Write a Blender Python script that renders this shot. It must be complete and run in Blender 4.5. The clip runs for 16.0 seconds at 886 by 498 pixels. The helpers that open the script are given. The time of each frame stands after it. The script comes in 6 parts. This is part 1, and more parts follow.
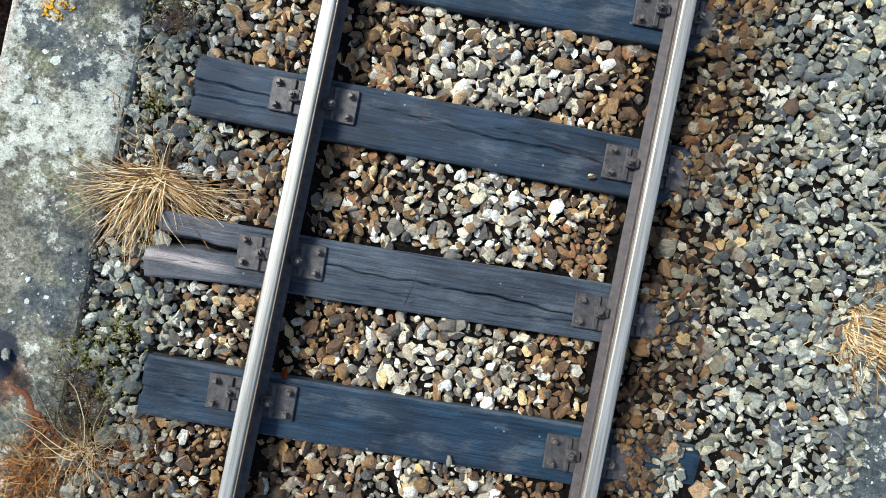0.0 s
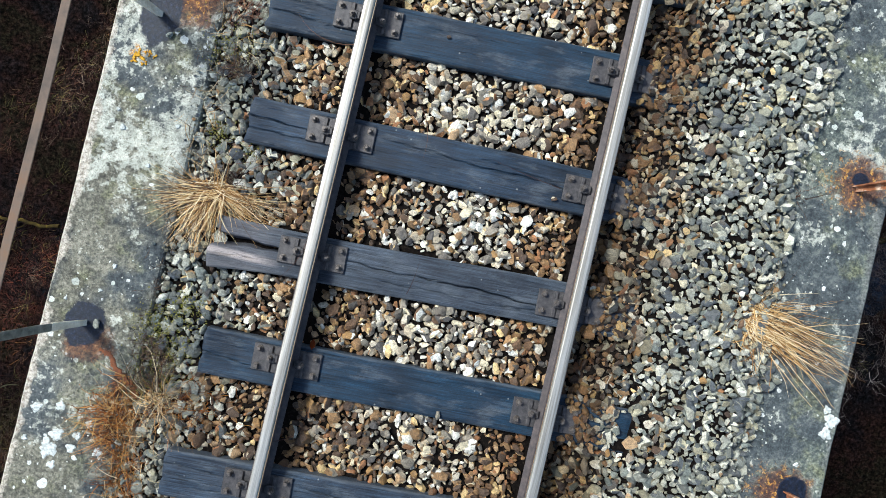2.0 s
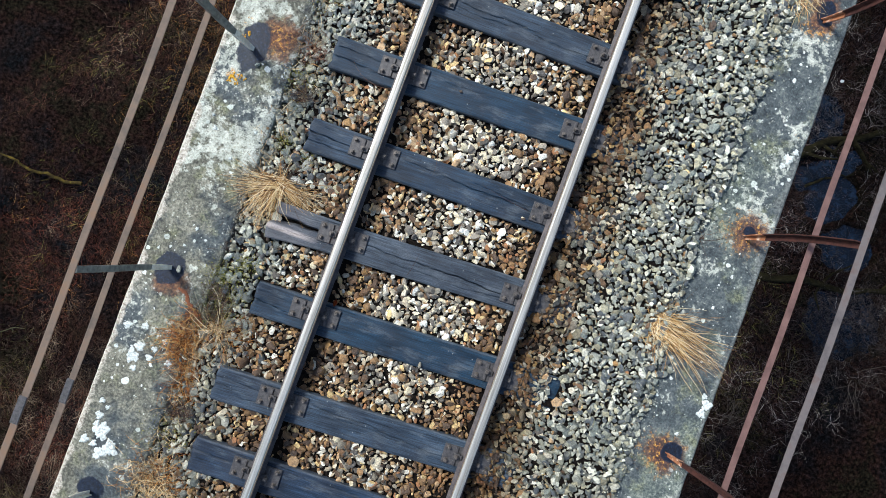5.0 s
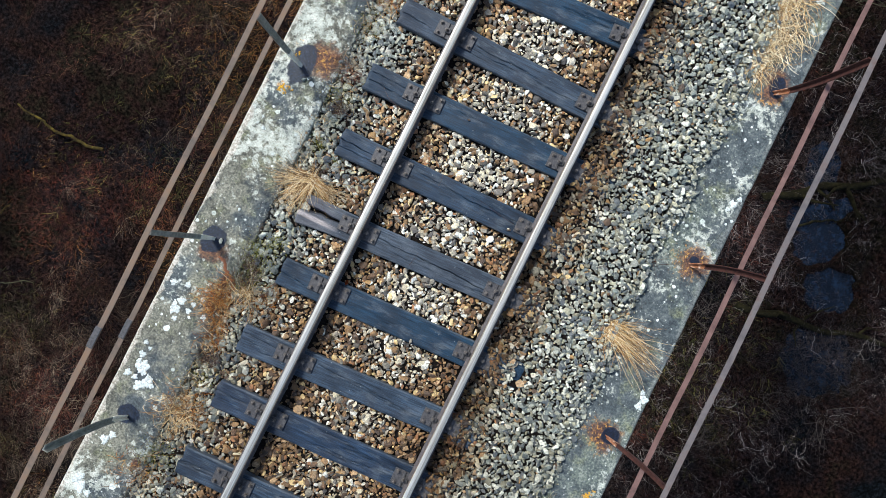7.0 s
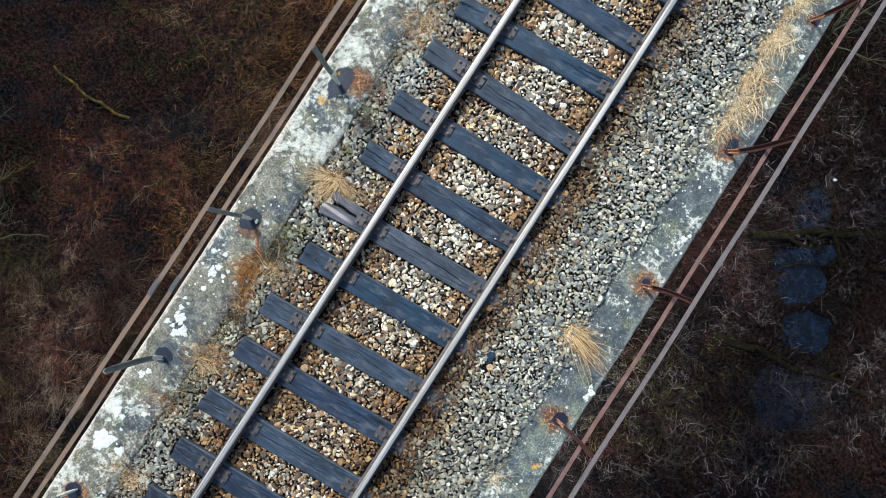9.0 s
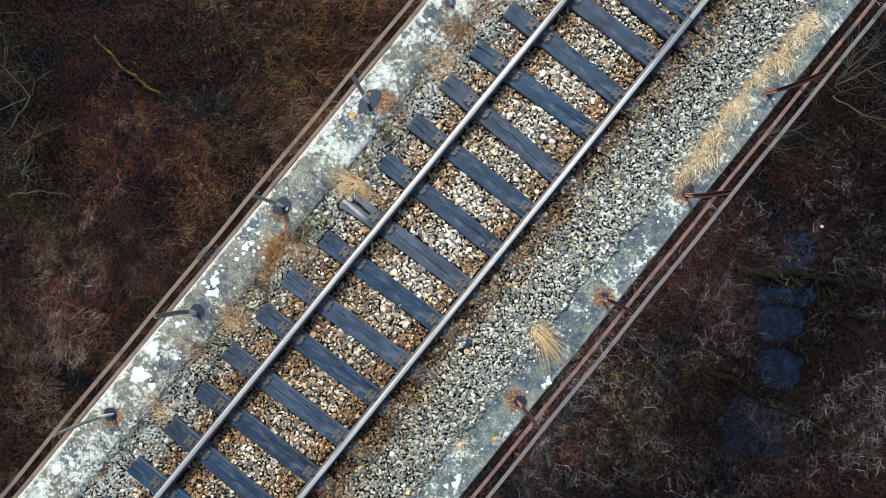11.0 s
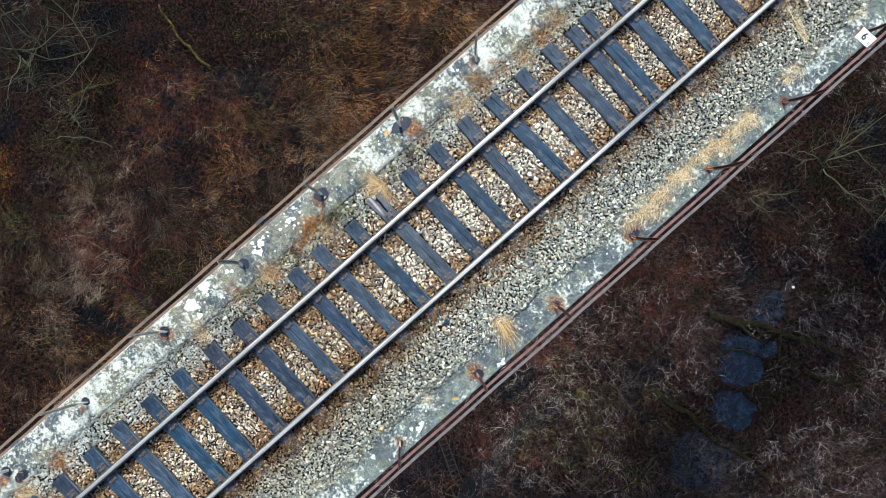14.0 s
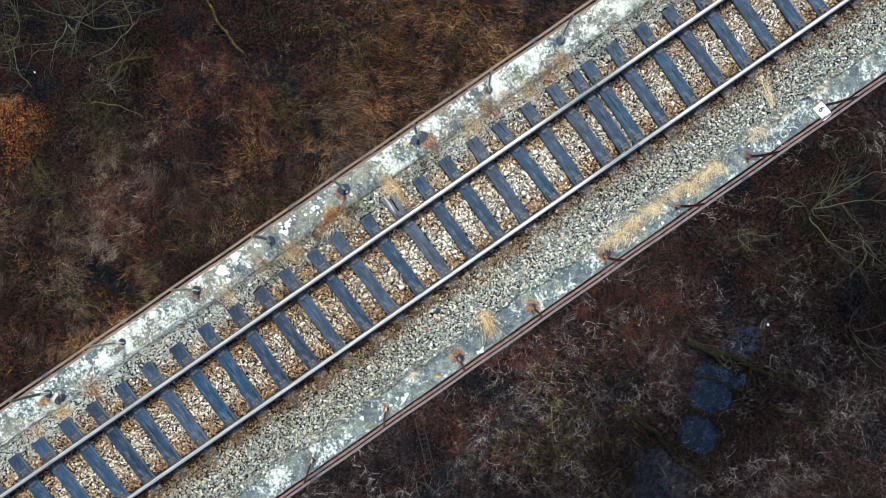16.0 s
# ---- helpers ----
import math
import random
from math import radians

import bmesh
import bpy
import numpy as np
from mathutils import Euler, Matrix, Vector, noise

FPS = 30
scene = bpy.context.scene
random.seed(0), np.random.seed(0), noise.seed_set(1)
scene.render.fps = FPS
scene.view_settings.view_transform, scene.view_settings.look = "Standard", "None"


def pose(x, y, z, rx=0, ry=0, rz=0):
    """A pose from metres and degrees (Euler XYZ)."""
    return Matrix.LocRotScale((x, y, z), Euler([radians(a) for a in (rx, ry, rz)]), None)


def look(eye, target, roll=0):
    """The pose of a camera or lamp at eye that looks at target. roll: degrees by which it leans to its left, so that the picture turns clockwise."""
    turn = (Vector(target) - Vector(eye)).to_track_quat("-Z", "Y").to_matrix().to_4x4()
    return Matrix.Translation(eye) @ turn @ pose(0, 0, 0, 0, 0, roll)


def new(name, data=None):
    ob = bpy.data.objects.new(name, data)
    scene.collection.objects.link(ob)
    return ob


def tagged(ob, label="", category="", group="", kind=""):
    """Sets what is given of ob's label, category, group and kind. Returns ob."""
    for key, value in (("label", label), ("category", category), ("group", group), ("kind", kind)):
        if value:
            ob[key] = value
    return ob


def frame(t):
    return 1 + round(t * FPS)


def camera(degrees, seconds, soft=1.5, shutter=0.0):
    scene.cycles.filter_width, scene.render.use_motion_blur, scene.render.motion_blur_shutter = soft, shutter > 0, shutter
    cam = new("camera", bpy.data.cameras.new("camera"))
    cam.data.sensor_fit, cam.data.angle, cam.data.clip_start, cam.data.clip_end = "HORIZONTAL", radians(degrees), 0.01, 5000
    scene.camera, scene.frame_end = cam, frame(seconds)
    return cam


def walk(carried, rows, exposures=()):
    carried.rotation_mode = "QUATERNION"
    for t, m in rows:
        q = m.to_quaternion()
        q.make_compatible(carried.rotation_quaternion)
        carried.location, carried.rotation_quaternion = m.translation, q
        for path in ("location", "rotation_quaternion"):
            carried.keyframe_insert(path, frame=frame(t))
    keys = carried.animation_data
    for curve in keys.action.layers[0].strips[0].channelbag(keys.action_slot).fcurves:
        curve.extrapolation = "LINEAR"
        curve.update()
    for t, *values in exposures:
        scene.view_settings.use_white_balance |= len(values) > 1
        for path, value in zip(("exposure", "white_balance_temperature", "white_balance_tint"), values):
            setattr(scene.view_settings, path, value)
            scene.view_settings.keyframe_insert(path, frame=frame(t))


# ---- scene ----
cam = camera(73.0, 16.0, soft=0.66)
PATH = [
    (0.0, pose(-0.0769, 0.1888, 2.7178, 0.758, -0.221, 11.661)),
    (0.5, pose(-0.0727, 0.1982, 2.9150, 0.743, -0.227, 11.768)),
    (1.0, pose(-0.0666, 0.2029, 3.1130, 0.735, -0.232, 12.086)),
    (1.5, pose(-0.0593, 0.2039, 3.3122, 0.731, -0.237, 12.597)),
    (2.0, pose(-0.0514, 0.2020, 3.5131, 0.731, -0.244, 13.283)),
    (2.5, pose(-0.0432, 0.1978, 3.7164, 0.734, -0.253, 14.128)),
    (3.0, pose(-0.0350, 0.1919, 3.9229, 0.740, -0.265, 15.115)),
    (3.5, pose(-0.0269, 0.1851, 4.1335, 0.747, -0.281, 16.228)),
    (4.0, pose(-0.0191, 0.1776, 4.3491, 0.755, -0.300, 17.451)),
    (4.5, pose(-0.0116, 0.1700, 4.5708, 0.764, -0.321, 18.769)),
    (5.0, pose(-0.0041, 0.1626, 4.7994, 0.774, -0.345, 20.168)),
    (5.5, pose(0.0033, 0.1557, 5.0360, 0.785, -0.371, 21.635)),
    (6.0, pose(0.0109, 0.1496, 5.2815, 0.796, -0.396, 23.155)),
    (6.5, pose(0.0189, 0.1443, 5.5369, 0.808, -0.422, 24.718)),
    (7.0, pose(0.0275, 0.1400, 5.8029, 0.821, -0.446, 26.312)),
    (7.5, pose(0.0370, 0.1368, 6.0803, 0.835, -0.468, 27.928)),
    (8.0, pose(0.0477, 0.1345, 6.3697, 0.851, -0.486, 29.556)),
    (8.5, pose(0.0597, 0.1333, 6.6717, 0.868, -0.501, 31.188)),
    (9.0, pose(0.0734, 0.1330, 6.9867, 0.887, -0.510, 32.819)),
    (9.5, pose(0.0888, 0.1333, 7.3150, 0.908, -0.515, 34.443)),
    (10.0, pose(0.1061, 0.1342, 7.6568, 0.931, -0.514, 36.055)),
    (10.5, pose(0.1253, 0.1354, 8.0118, 0.957, -0.508, 37.654)),
    (11.0, pose(0.1465, 0.1365, 8.3801, 0.985, -0.498, 39.239)),
    (11.5, pose(0.1696, 0.1373, 8.7611, 1.016, -0.483, 40.810)),
    (12.0, pose(0.1943, 0.1374, 9.1544, 1.049, -0.466, 42.369)),
    (12.5, pose(0.2203, 0.1364, 9.5592, 1.084, -0.447, 43.921)),
    (13.0, pose(0.2473, 0.1339, 9.9746, 1.121, -0.431, 45.471)),
    (13.5, pose(0.2746, 0.1294, 10.3996, 1.160, -0.418, 47.027)),
    (14.0, pose(0.3016, 0.1224, 10.8332, 1.200, -0.414, 48.599)),
    (14.5, pose(0.3274, 0.1124, 11.2742, 1.240, -0.421, 50.197)),
    (15.0, pose(0.3509, 0.0989, 11.7214, 1.279, -0.445, 51.835)),
    (15.5, pose(0.3710, 0.0813, 12.1737, 1.317, -0.492, 53.530)),
    (16.0, pose(0.3862, 0.0590, 12.6300, 1.352, -0.568, 55.298)),
]
EXPOSURES = [(0.0, 1.02, 6020, 5), (4.0, 0.98, 5960, 7), (8.0, 1.03, 5930, 7), (16.0, 1.44, 5900, 5)]
walk(cam, PATH, EXPOSURES)

# ---- world, sun ----
world = bpy.data.worlds.new("sky")
scene.world = world
world.use_nodes = True
wn = world.node_tree
sky = wn.nodes.new("ShaderNodeTexSky")
sky.sky_type = "NISHITA"
sky.sun_disc = False
sky.sun_elevation = radians(48)
sky.sun_rotation = radians(-65)
sky.air_density, sky.dust_density, sky.ozone_density = 1.0, 2.0, 1.0
wn.links.new(sky.outputs[0], wn.nodes["Background"].inputs[0])
wn.nodes["Background"].inputs[1].default_value = 0.096
sun_data = bpy.data.lights.new("sun", "SUN")
sun_data.energy, sun_data.angle, sun_data.color = 2.35, radians(12), (1.0, 0.985, 0.95)
sun = new("sun", sun_data)
sun.matrix_world = look((-30, 14, 38), (0, 0, 0))


# ---- materials ----
def lin(r, g, b):
    return tuple((c / 255 / 12.92) if c < 11 else ((c / 255 + 0.055) / 1.055) ** 2.4 for c in (r, g, b))


class Nodes:
    """A small builder for one node material."""

    def __init__(self, name, rough=0.7, metal=0.0, spec=0.5):
        self.m = bpy.data.materials.new(name)
        self.m.use_nodes = True
        self.t = self.m.node_tree
        self.b = self.t.nodes["Principled BSDF"]
        self.b.inputs["Roughness"].default_value = rough
        self.b.inputs["Metallic"].default_value = metal
        self.b.inputs["Specular IOR Level"].default_value = spec

    def n(self, kind, **values):
        node = self.t.nodes.new(kind)
        for key, value in values.items():
            socket = node.inputs[key.replace("_", " ")]
            if hasattr(value, "is_output"):
                self.t.links.new(value, socket)
            else:
                socket.default_value = value
        return node

    def link(self, a, b):
        self.t.links.new(a, b)

    def math(self, op, a, b=0.0, clamp=False):
        node = self.t.nodes.new("ShaderNodeMath")
        node.operation, node.use_clamp = op, clamp
        for i, v in enumerate((a, b)):
            if hasattr(v, "is_output"):
                self.link(v, node.inputs[i])
            else:
                node.inputs[i].default_value = v
        return node.outputs[0]

    def noise(self, scale, detail=4.0, coord=None, rough=0.55, distortion=0.0):
        node = self.n("ShaderNodeTexNoise", Scale=scale, Detail=detail, Roughness=rough, Distortion=distortion)
        if coord is not None:
            self.link(coord, node.inputs["Vector"])
        return node.outputs["Fac"]

    def ramp(self, fac, stops, interp="LINEAR"):
        node = self.t.nodes.new("ShaderNodeValToRGB")
        r = node.color_ramp
        r.interpolation = interp
        while len(r.elements) < len(stops):
            r.elements.new(0.5)
        for e, (p, c) in zip(r.elements, stops):
            e.position = p
            e.color = (*c, 1) if isinstance(c, tuple) else (c, c, c, 1)
        self.link(fac, node.inputs[0])
        return node.outputs[0]

    def mix(self, fac, a, b, blend="MIX"):
        node = self.t.nodes.new("ShaderNodeMix")
        node.data_type, node.blend_type = "RGBA", blend
        for i, v in ((0, fac), (6, a), (7, b)):
            if hasattr(v, "is_output"):
                self.link(v, node.inputs[i])
            elif isinstance(v, tuple):
                node.inputs[i].default_value = (*v, 1)
            else:
                node.inputs[i].default_value = v
        return node.outputs[2]

    def place(self):
        return self.t.nodes.new("ShaderNodeNewGeometry").outputs["Position"]

    def local(self, scale=(1, 1, 1)):
        tc = self.t.nodes.new("ShaderNodeTexCoord")
        mp = self.n("ShaderNodeMapping", Vector=tc.outputs["Object"])
        mp.inputs["Scale"].default_value = scale
        return mp.outputs[0]

    def chance(self):
        a = self.t.nodes.new("ShaderNodeObjectInfo").outputs["Random"]
        b = self.t.nodes.new("ShaderNodeNewGeometry").outputs["Random Per Island"]
        return self.math("FRACT", self.math("ADD", self.math("MULTIPLY", a, 7.31), b))

    def xyz(self):
        s = self.n("ShaderNodeSeparateXYZ", Vector=self.place())
        return s.outputs

    def done(self, color, bump=None, strength=0.4, distance=0.005, rough=None):
        if hasattr(color, "is_output"):
            self.link(color, self.b.inputs["Base Color"])
        else:
            self.b.inputs["Base Color"].default_value = (*color, 1)
        if bump is not None:
            node = self.n("ShaderNodeBump", Strength=strength, Distance=distance, Height=bump)
            self.link(node.outputs[0], self.b.inputs["Normal"])
        if rough is not None:
            self.link(rough, self.b.inputs["Roughness"])
        return self.m


def stone_colour(k, r):
    """Colour of one stone by its chance r: cream in mid-track, ochre and brown beside the rails, grey on the shoulders."""
    def mixed(colours):
        return k.ramp(r, [(i / len(colours), lin(*c)) for i, c in enumerate(colours)], "CONSTANT")

    cream = mixed([(237, 232, 214), (123, 115, 103), (205, 194, 170), (92, 87, 81), (231, 216, 183), (159, 148, 129), (237, 232, 214), (105, 98, 87), (187, 172, 144), (219, 205, 170), (138, 130, 113)])
    ochre = mixed([(163, 127, 79), (102, 80, 60), (196, 162, 120), (133, 103, 68), (83, 67, 54), (169, 132, 89), (226, 195, 136), (118, 90, 64), (161, 114, 75), (96, 77, 60), (148, 116, 79)])
    grey = mixed([(127, 132, 122), (169, 167, 148), (98, 100, 98), (196, 192, 172), (146, 144, 124), (111, 113, 104), (179, 172, 142), (87, 91, 92), (155, 155, 140), (223, 220, 198), (136, 129, 105)])
    p = k.xyz()
    wob = k.math("MULTIPLY", k.math("SUBTRACT", k.noise(2.2, 4, k.place(), 0.65), 0.5), 0.75)
    x = k.math("ADD", p[0], wob)
    unit = k.math("DIVIDE", k.math("ADD", x, 2.0), 4.0, True)
    r2 = k.math("FRACT", k.math("MULTIPLY", r, 29.3))
    r3 = k.math("FRACT", k.math("MULTIPLY", r, 53.9))
    outside = k.ramp(unit, [(0.14, 1.0), (0.20, 0.7), (0.27, 0.15), (0.32, 0.0), (0.70, 0.0), (0.76, 0.35), (0.82, 0.85), (0.88, 1.0)])
    col = k.mix(k.math("LESS_THAN", r2, outside), cream, grey)
    rusty = k.ramp(unit, [(0.13, 0.02), (0.20, 0.25), (0.27, 0.7), (0.37, 0.85), (0.43, 0.3), (0.50, 0.12), (0.57, 0.25), (0.63, 0.8), (0.70, 0.9), (0.75, 0.55), (0.80, 0.14), (0.88, 0.02)])
    span = k.math("DIVIDE", k.math("ADD", k.math("ADD", p[1], wob), 6.0), 12.0, True)
    muddy = k.ramp(span, [(0.0, 0.14), (0.2, 0.2), (0.30, 0.28), (0.40, 0.2), (0.46, 0.0), (0.7, 0.0), (1.0, 0.06)])
    col = k.mix(k.math("LESS_THAN", r3, k.math("ADD", rusty, k.math("MULTIPLY", muddy, k.math("SUBTRACT", 1.0, outside)))), col, ochre)
    grime = k.ramp(unit, [(0.25, 0.0), (0.30, 0.4), (0.36, 0.15), (0.42, 0.0), (0.62, 0.0), (0.67, 0.3), (0.71, 0.85), (0.76, 0.8), (0.83, 0.1), (0.87, 0.0)])
    grime = k.math("ADD", grime, k.math("MULTIPLY", muddy, 1.3), True)
    col = k.mix(grime, col, lin(150, 137, 116), "MULTIPLY")
    # pale lichen on the stones beside the left kerb, past the damp stretch
    crusted = k.math("MULTIPLY", k.ramp(unit, [(0.08, 0.75), (0.17, 0.6), (0.24, 0.0)]), k.ramp(span, [(0.16, 1.0), (0.24, 0.0), (0.58, 0.0), (0.66, 0.6), (0.85, 0.3)]))
    crusted = k.math("MULTIPLY", crusted, k.ramp(k.noise(11, 5, k.place(), 0.7), [(0.42, 0.1), (0.56, 1.0)]))
    return k.mix(crusted, col, lin(196, 199, 186))


def stone_material():
    k = Nodes("ballast stone", 0.5, 0, 0.4)
    r = k.chance()
    col = stone_colour(k, r)
    grain = k.noise(130, 6, k.place(), 0.75)
    lumps = k.noise(42, 5, k.place(), 0.65)
    col = k.mix(0.9, col, k.ramp(grain, [(0.36, 0.55), (0.5, 1.0), (0.64, 1.4)]), "MULTIPLY")
    col = k.mix(0.9, col, k.ramp(lumps, [(0.34, 0.66), (0.5, 1.02), (0.66, 1.3)]), "MULTIPLY")
    dirt = k.noise(26, 4, k.place(), 0.65)
    col = k.mix(k.ramp(dirt, [(0.55, 0.0), (0.72, 0.42)]), col, lin(92, 80, 66))
    height = k.math("ADD", k.math("MULTIPLY", lumps, 2.0), grain)
    return k.done(col, height, 0.8, 0.010, k.ramp(lumps, [(0.35, 0.34), (0.65, 0.58)]))


def far_stone_material():
    """Ballast where it is only seen from afar: stones as cells with dark joints."""
    k = Nodes("distant ballast", 0.7, 0, 0.2)
    cells = k.n("ShaderNodeTexVoronoi", Scale=24.0, Vector=k.place())
    pick = k.n("ShaderNodeSeparateColor", Color=cells.outputs["Color"])
    col = stone_colour(k, pick.outputs[0])
    col = k.mix(k.ramp(cells.outputs["Distance"], [(0.35, 0.0), (0.62, 0.85)]), col, lin(40, 36, 32))
    return k.done(col, k.math("SUBTRACT", 1.0, cells.outputs["Distance"]), 1.0, 0.03)


def bed_material():
    k = Nodes("ballast dirt with gap shade", 0.9, 0, 0.05)
    n1 = k.noise(60, 5, k.place(), 0.7)
    # grit colours taken near black: the shade between stones is painted in
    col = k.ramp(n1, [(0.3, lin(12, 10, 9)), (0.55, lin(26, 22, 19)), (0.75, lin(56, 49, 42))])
    return k.done(col, n1, 0.8, 0.02)


def timber_material(name, dark, pale, brown=0.35, split=False):
    """Old creosoted wood: long grain, pale dry fibres, purple-brown ends, scuffs and drying cracks; dark and pale carry
    a sky tint.
    """
    k = Nodes(name, 0.5, 0, 0.3)
    grain = k.noise(9, 7, k.local((0.35, 9, 9)), 0.7, 0.5)
    fine = k.noise(26, 6, k.local((0.2, 18, 18)), 0.75)
    tone = k.ramp(grain, [(0.33, dark), (0.55, tuple((a + b) / 2 for a, b in zip(dark, pale))), (0.74, pale)])
    tone = k.mix(0.85, tone, k.ramp(fine, [(0.37, 0.22), (0.5, 0.95), (0.62, 1.75)]), "MULTIPLY")
    rnd = k.t.nodes.new("ShaderNodeObjectInfo").outputs["Random"]
    tone = k.mix(1.0, tone, k.ramp(rnd, [(0.0, (0.8, 0.82, 0.84)), (0.5, (1.0, 1.0, 1.0)), (1.0, (1.12, 1.15, 1.2))]), "MULTIPLY")
    sheen = k.noise(2.1, 5, k.place(), 0.6)
    tone = k.mix(1.0, tone, k.ramp(sheen, [(0.34, (0.5, 0.5, 0.52)), (0.5, (0.95, 0.95, 0.95)), (0.66, (1.4, 1.36, 1.32))]), "MULTIPLY")
    p = k.n("ShaderNodeSeparateXYZ", Vector=k.local()).outputs
    stain = k.math("ADD", k.noise(3.6, 6, k.local((1, 1.6, 1)), 0.65), k.ramp(k.math("ABSOLUTE", p[0]), [(0.55, 0.0), (0.95, 0.07), (1.3, 0.09)]))
    stain = k.math("MULTIPLY", k.ramp(stain, [(0.50, 0.0), (0.63, 1.0)]), brown)
    tone = k.mix(stain, tone, k.mix(1.0, lin(50, 54, 63), k.ramp(fine, [(0.34, 0.35), (0.66, 1.35)]), "MULTIPLY"))
    worn = k.ramp(k.noise(3.2, 6, k.local((1, 3, 3)), 0.65), [(0.53, 0.0), (0.70, 0.65)])
    tone = k.mix(worn, tone, k.mix(1.0, lin(96, 102, 106), k.ramp(fine, [(0.36, 0.4), (0.6, 1.25)]), "MULTIPLY"))
    rim = k.math("ADD", k.math("ABSOLUTE", p[1]), k.math("MULTIPLY", k.math("SUBTRACT", k.noise(14, 5, k.local((0.5, 1, 1)), 0.7), 0.5), 0.05))
    tone = k.mix(k.ramp(rim, [(0.124, 0.0), (0.134, 0.4)]), tone, lin(98, 102, 104))
    crack = k.ramp(k.noise(13, 3, k.local((0.16, 9, 9)), 0.5, 0.7), [(0.655, 0.0), (0.675, 0.75)])
    tone = k.mix(crack, tone, lin(7, 9, 12))
    specks = k.n("ShaderNodeTexVoronoi", Scale=9.0, Vector=k.place())
    tone = k.mix(k.ramp(specks.outputs["Distance"], [(0.03, 0.5), (0.06, 0.0)]), tone, lin(160, 160, 152))
    if split:
        q = k.xyz()
        bare = k.math("MULTIPLY", k.ramp(k.math("ADD", k.math("MULTIPLY", q[0], -1.0), -0.9), [(0.05, 0.0), (0.25, 1.0)]),
                      k.ramp(k.math("MULTIPLY", q[1], -1.0), [(0.03, 0.15), (0.05, 1.0), (0.075, 1.0), (0.09, 0.15)]))
        bare = k.math("MULTIPLY", bare, k.ramp(fine, [(0.35, 0.25), (0.55, 0.95)]))
        tone = k.mix(bare, tone, lin(190, 176, 166))
    rough = k.ramp(grain, [(0.3, 0.40), (0.7, 0.64)])
    height = k.math("SUBTRACT", k.math("ADD", k.math("MULTIPLY", fine, 0.6), grain), crack)
    return k.done(tone, height, 0.6, 0.005, rough)


def stain_field(k, p, spots, wobble):
    """How far a place lies from the nearest of several oval spots (x, y, half width, half length), 1 at their rims."""
    best = None
    for sx0, sy0, a, b in spots:
        u = k.math("DIVIDE", k.math("SUBTRACT", p[0], sx0), a)
        v = k.math("DIVIDE", k.math("SUBTRACT", p[1], sy0), b)
        d = k.math("ADD", k.math("MULTIPLY", u, u), k.math("MULTIPLY", v, v))
        best = d if best is None else k.math("MINIMUM", best, d)
    return k.math("ADD", k.math("SQRT", best), wobble)


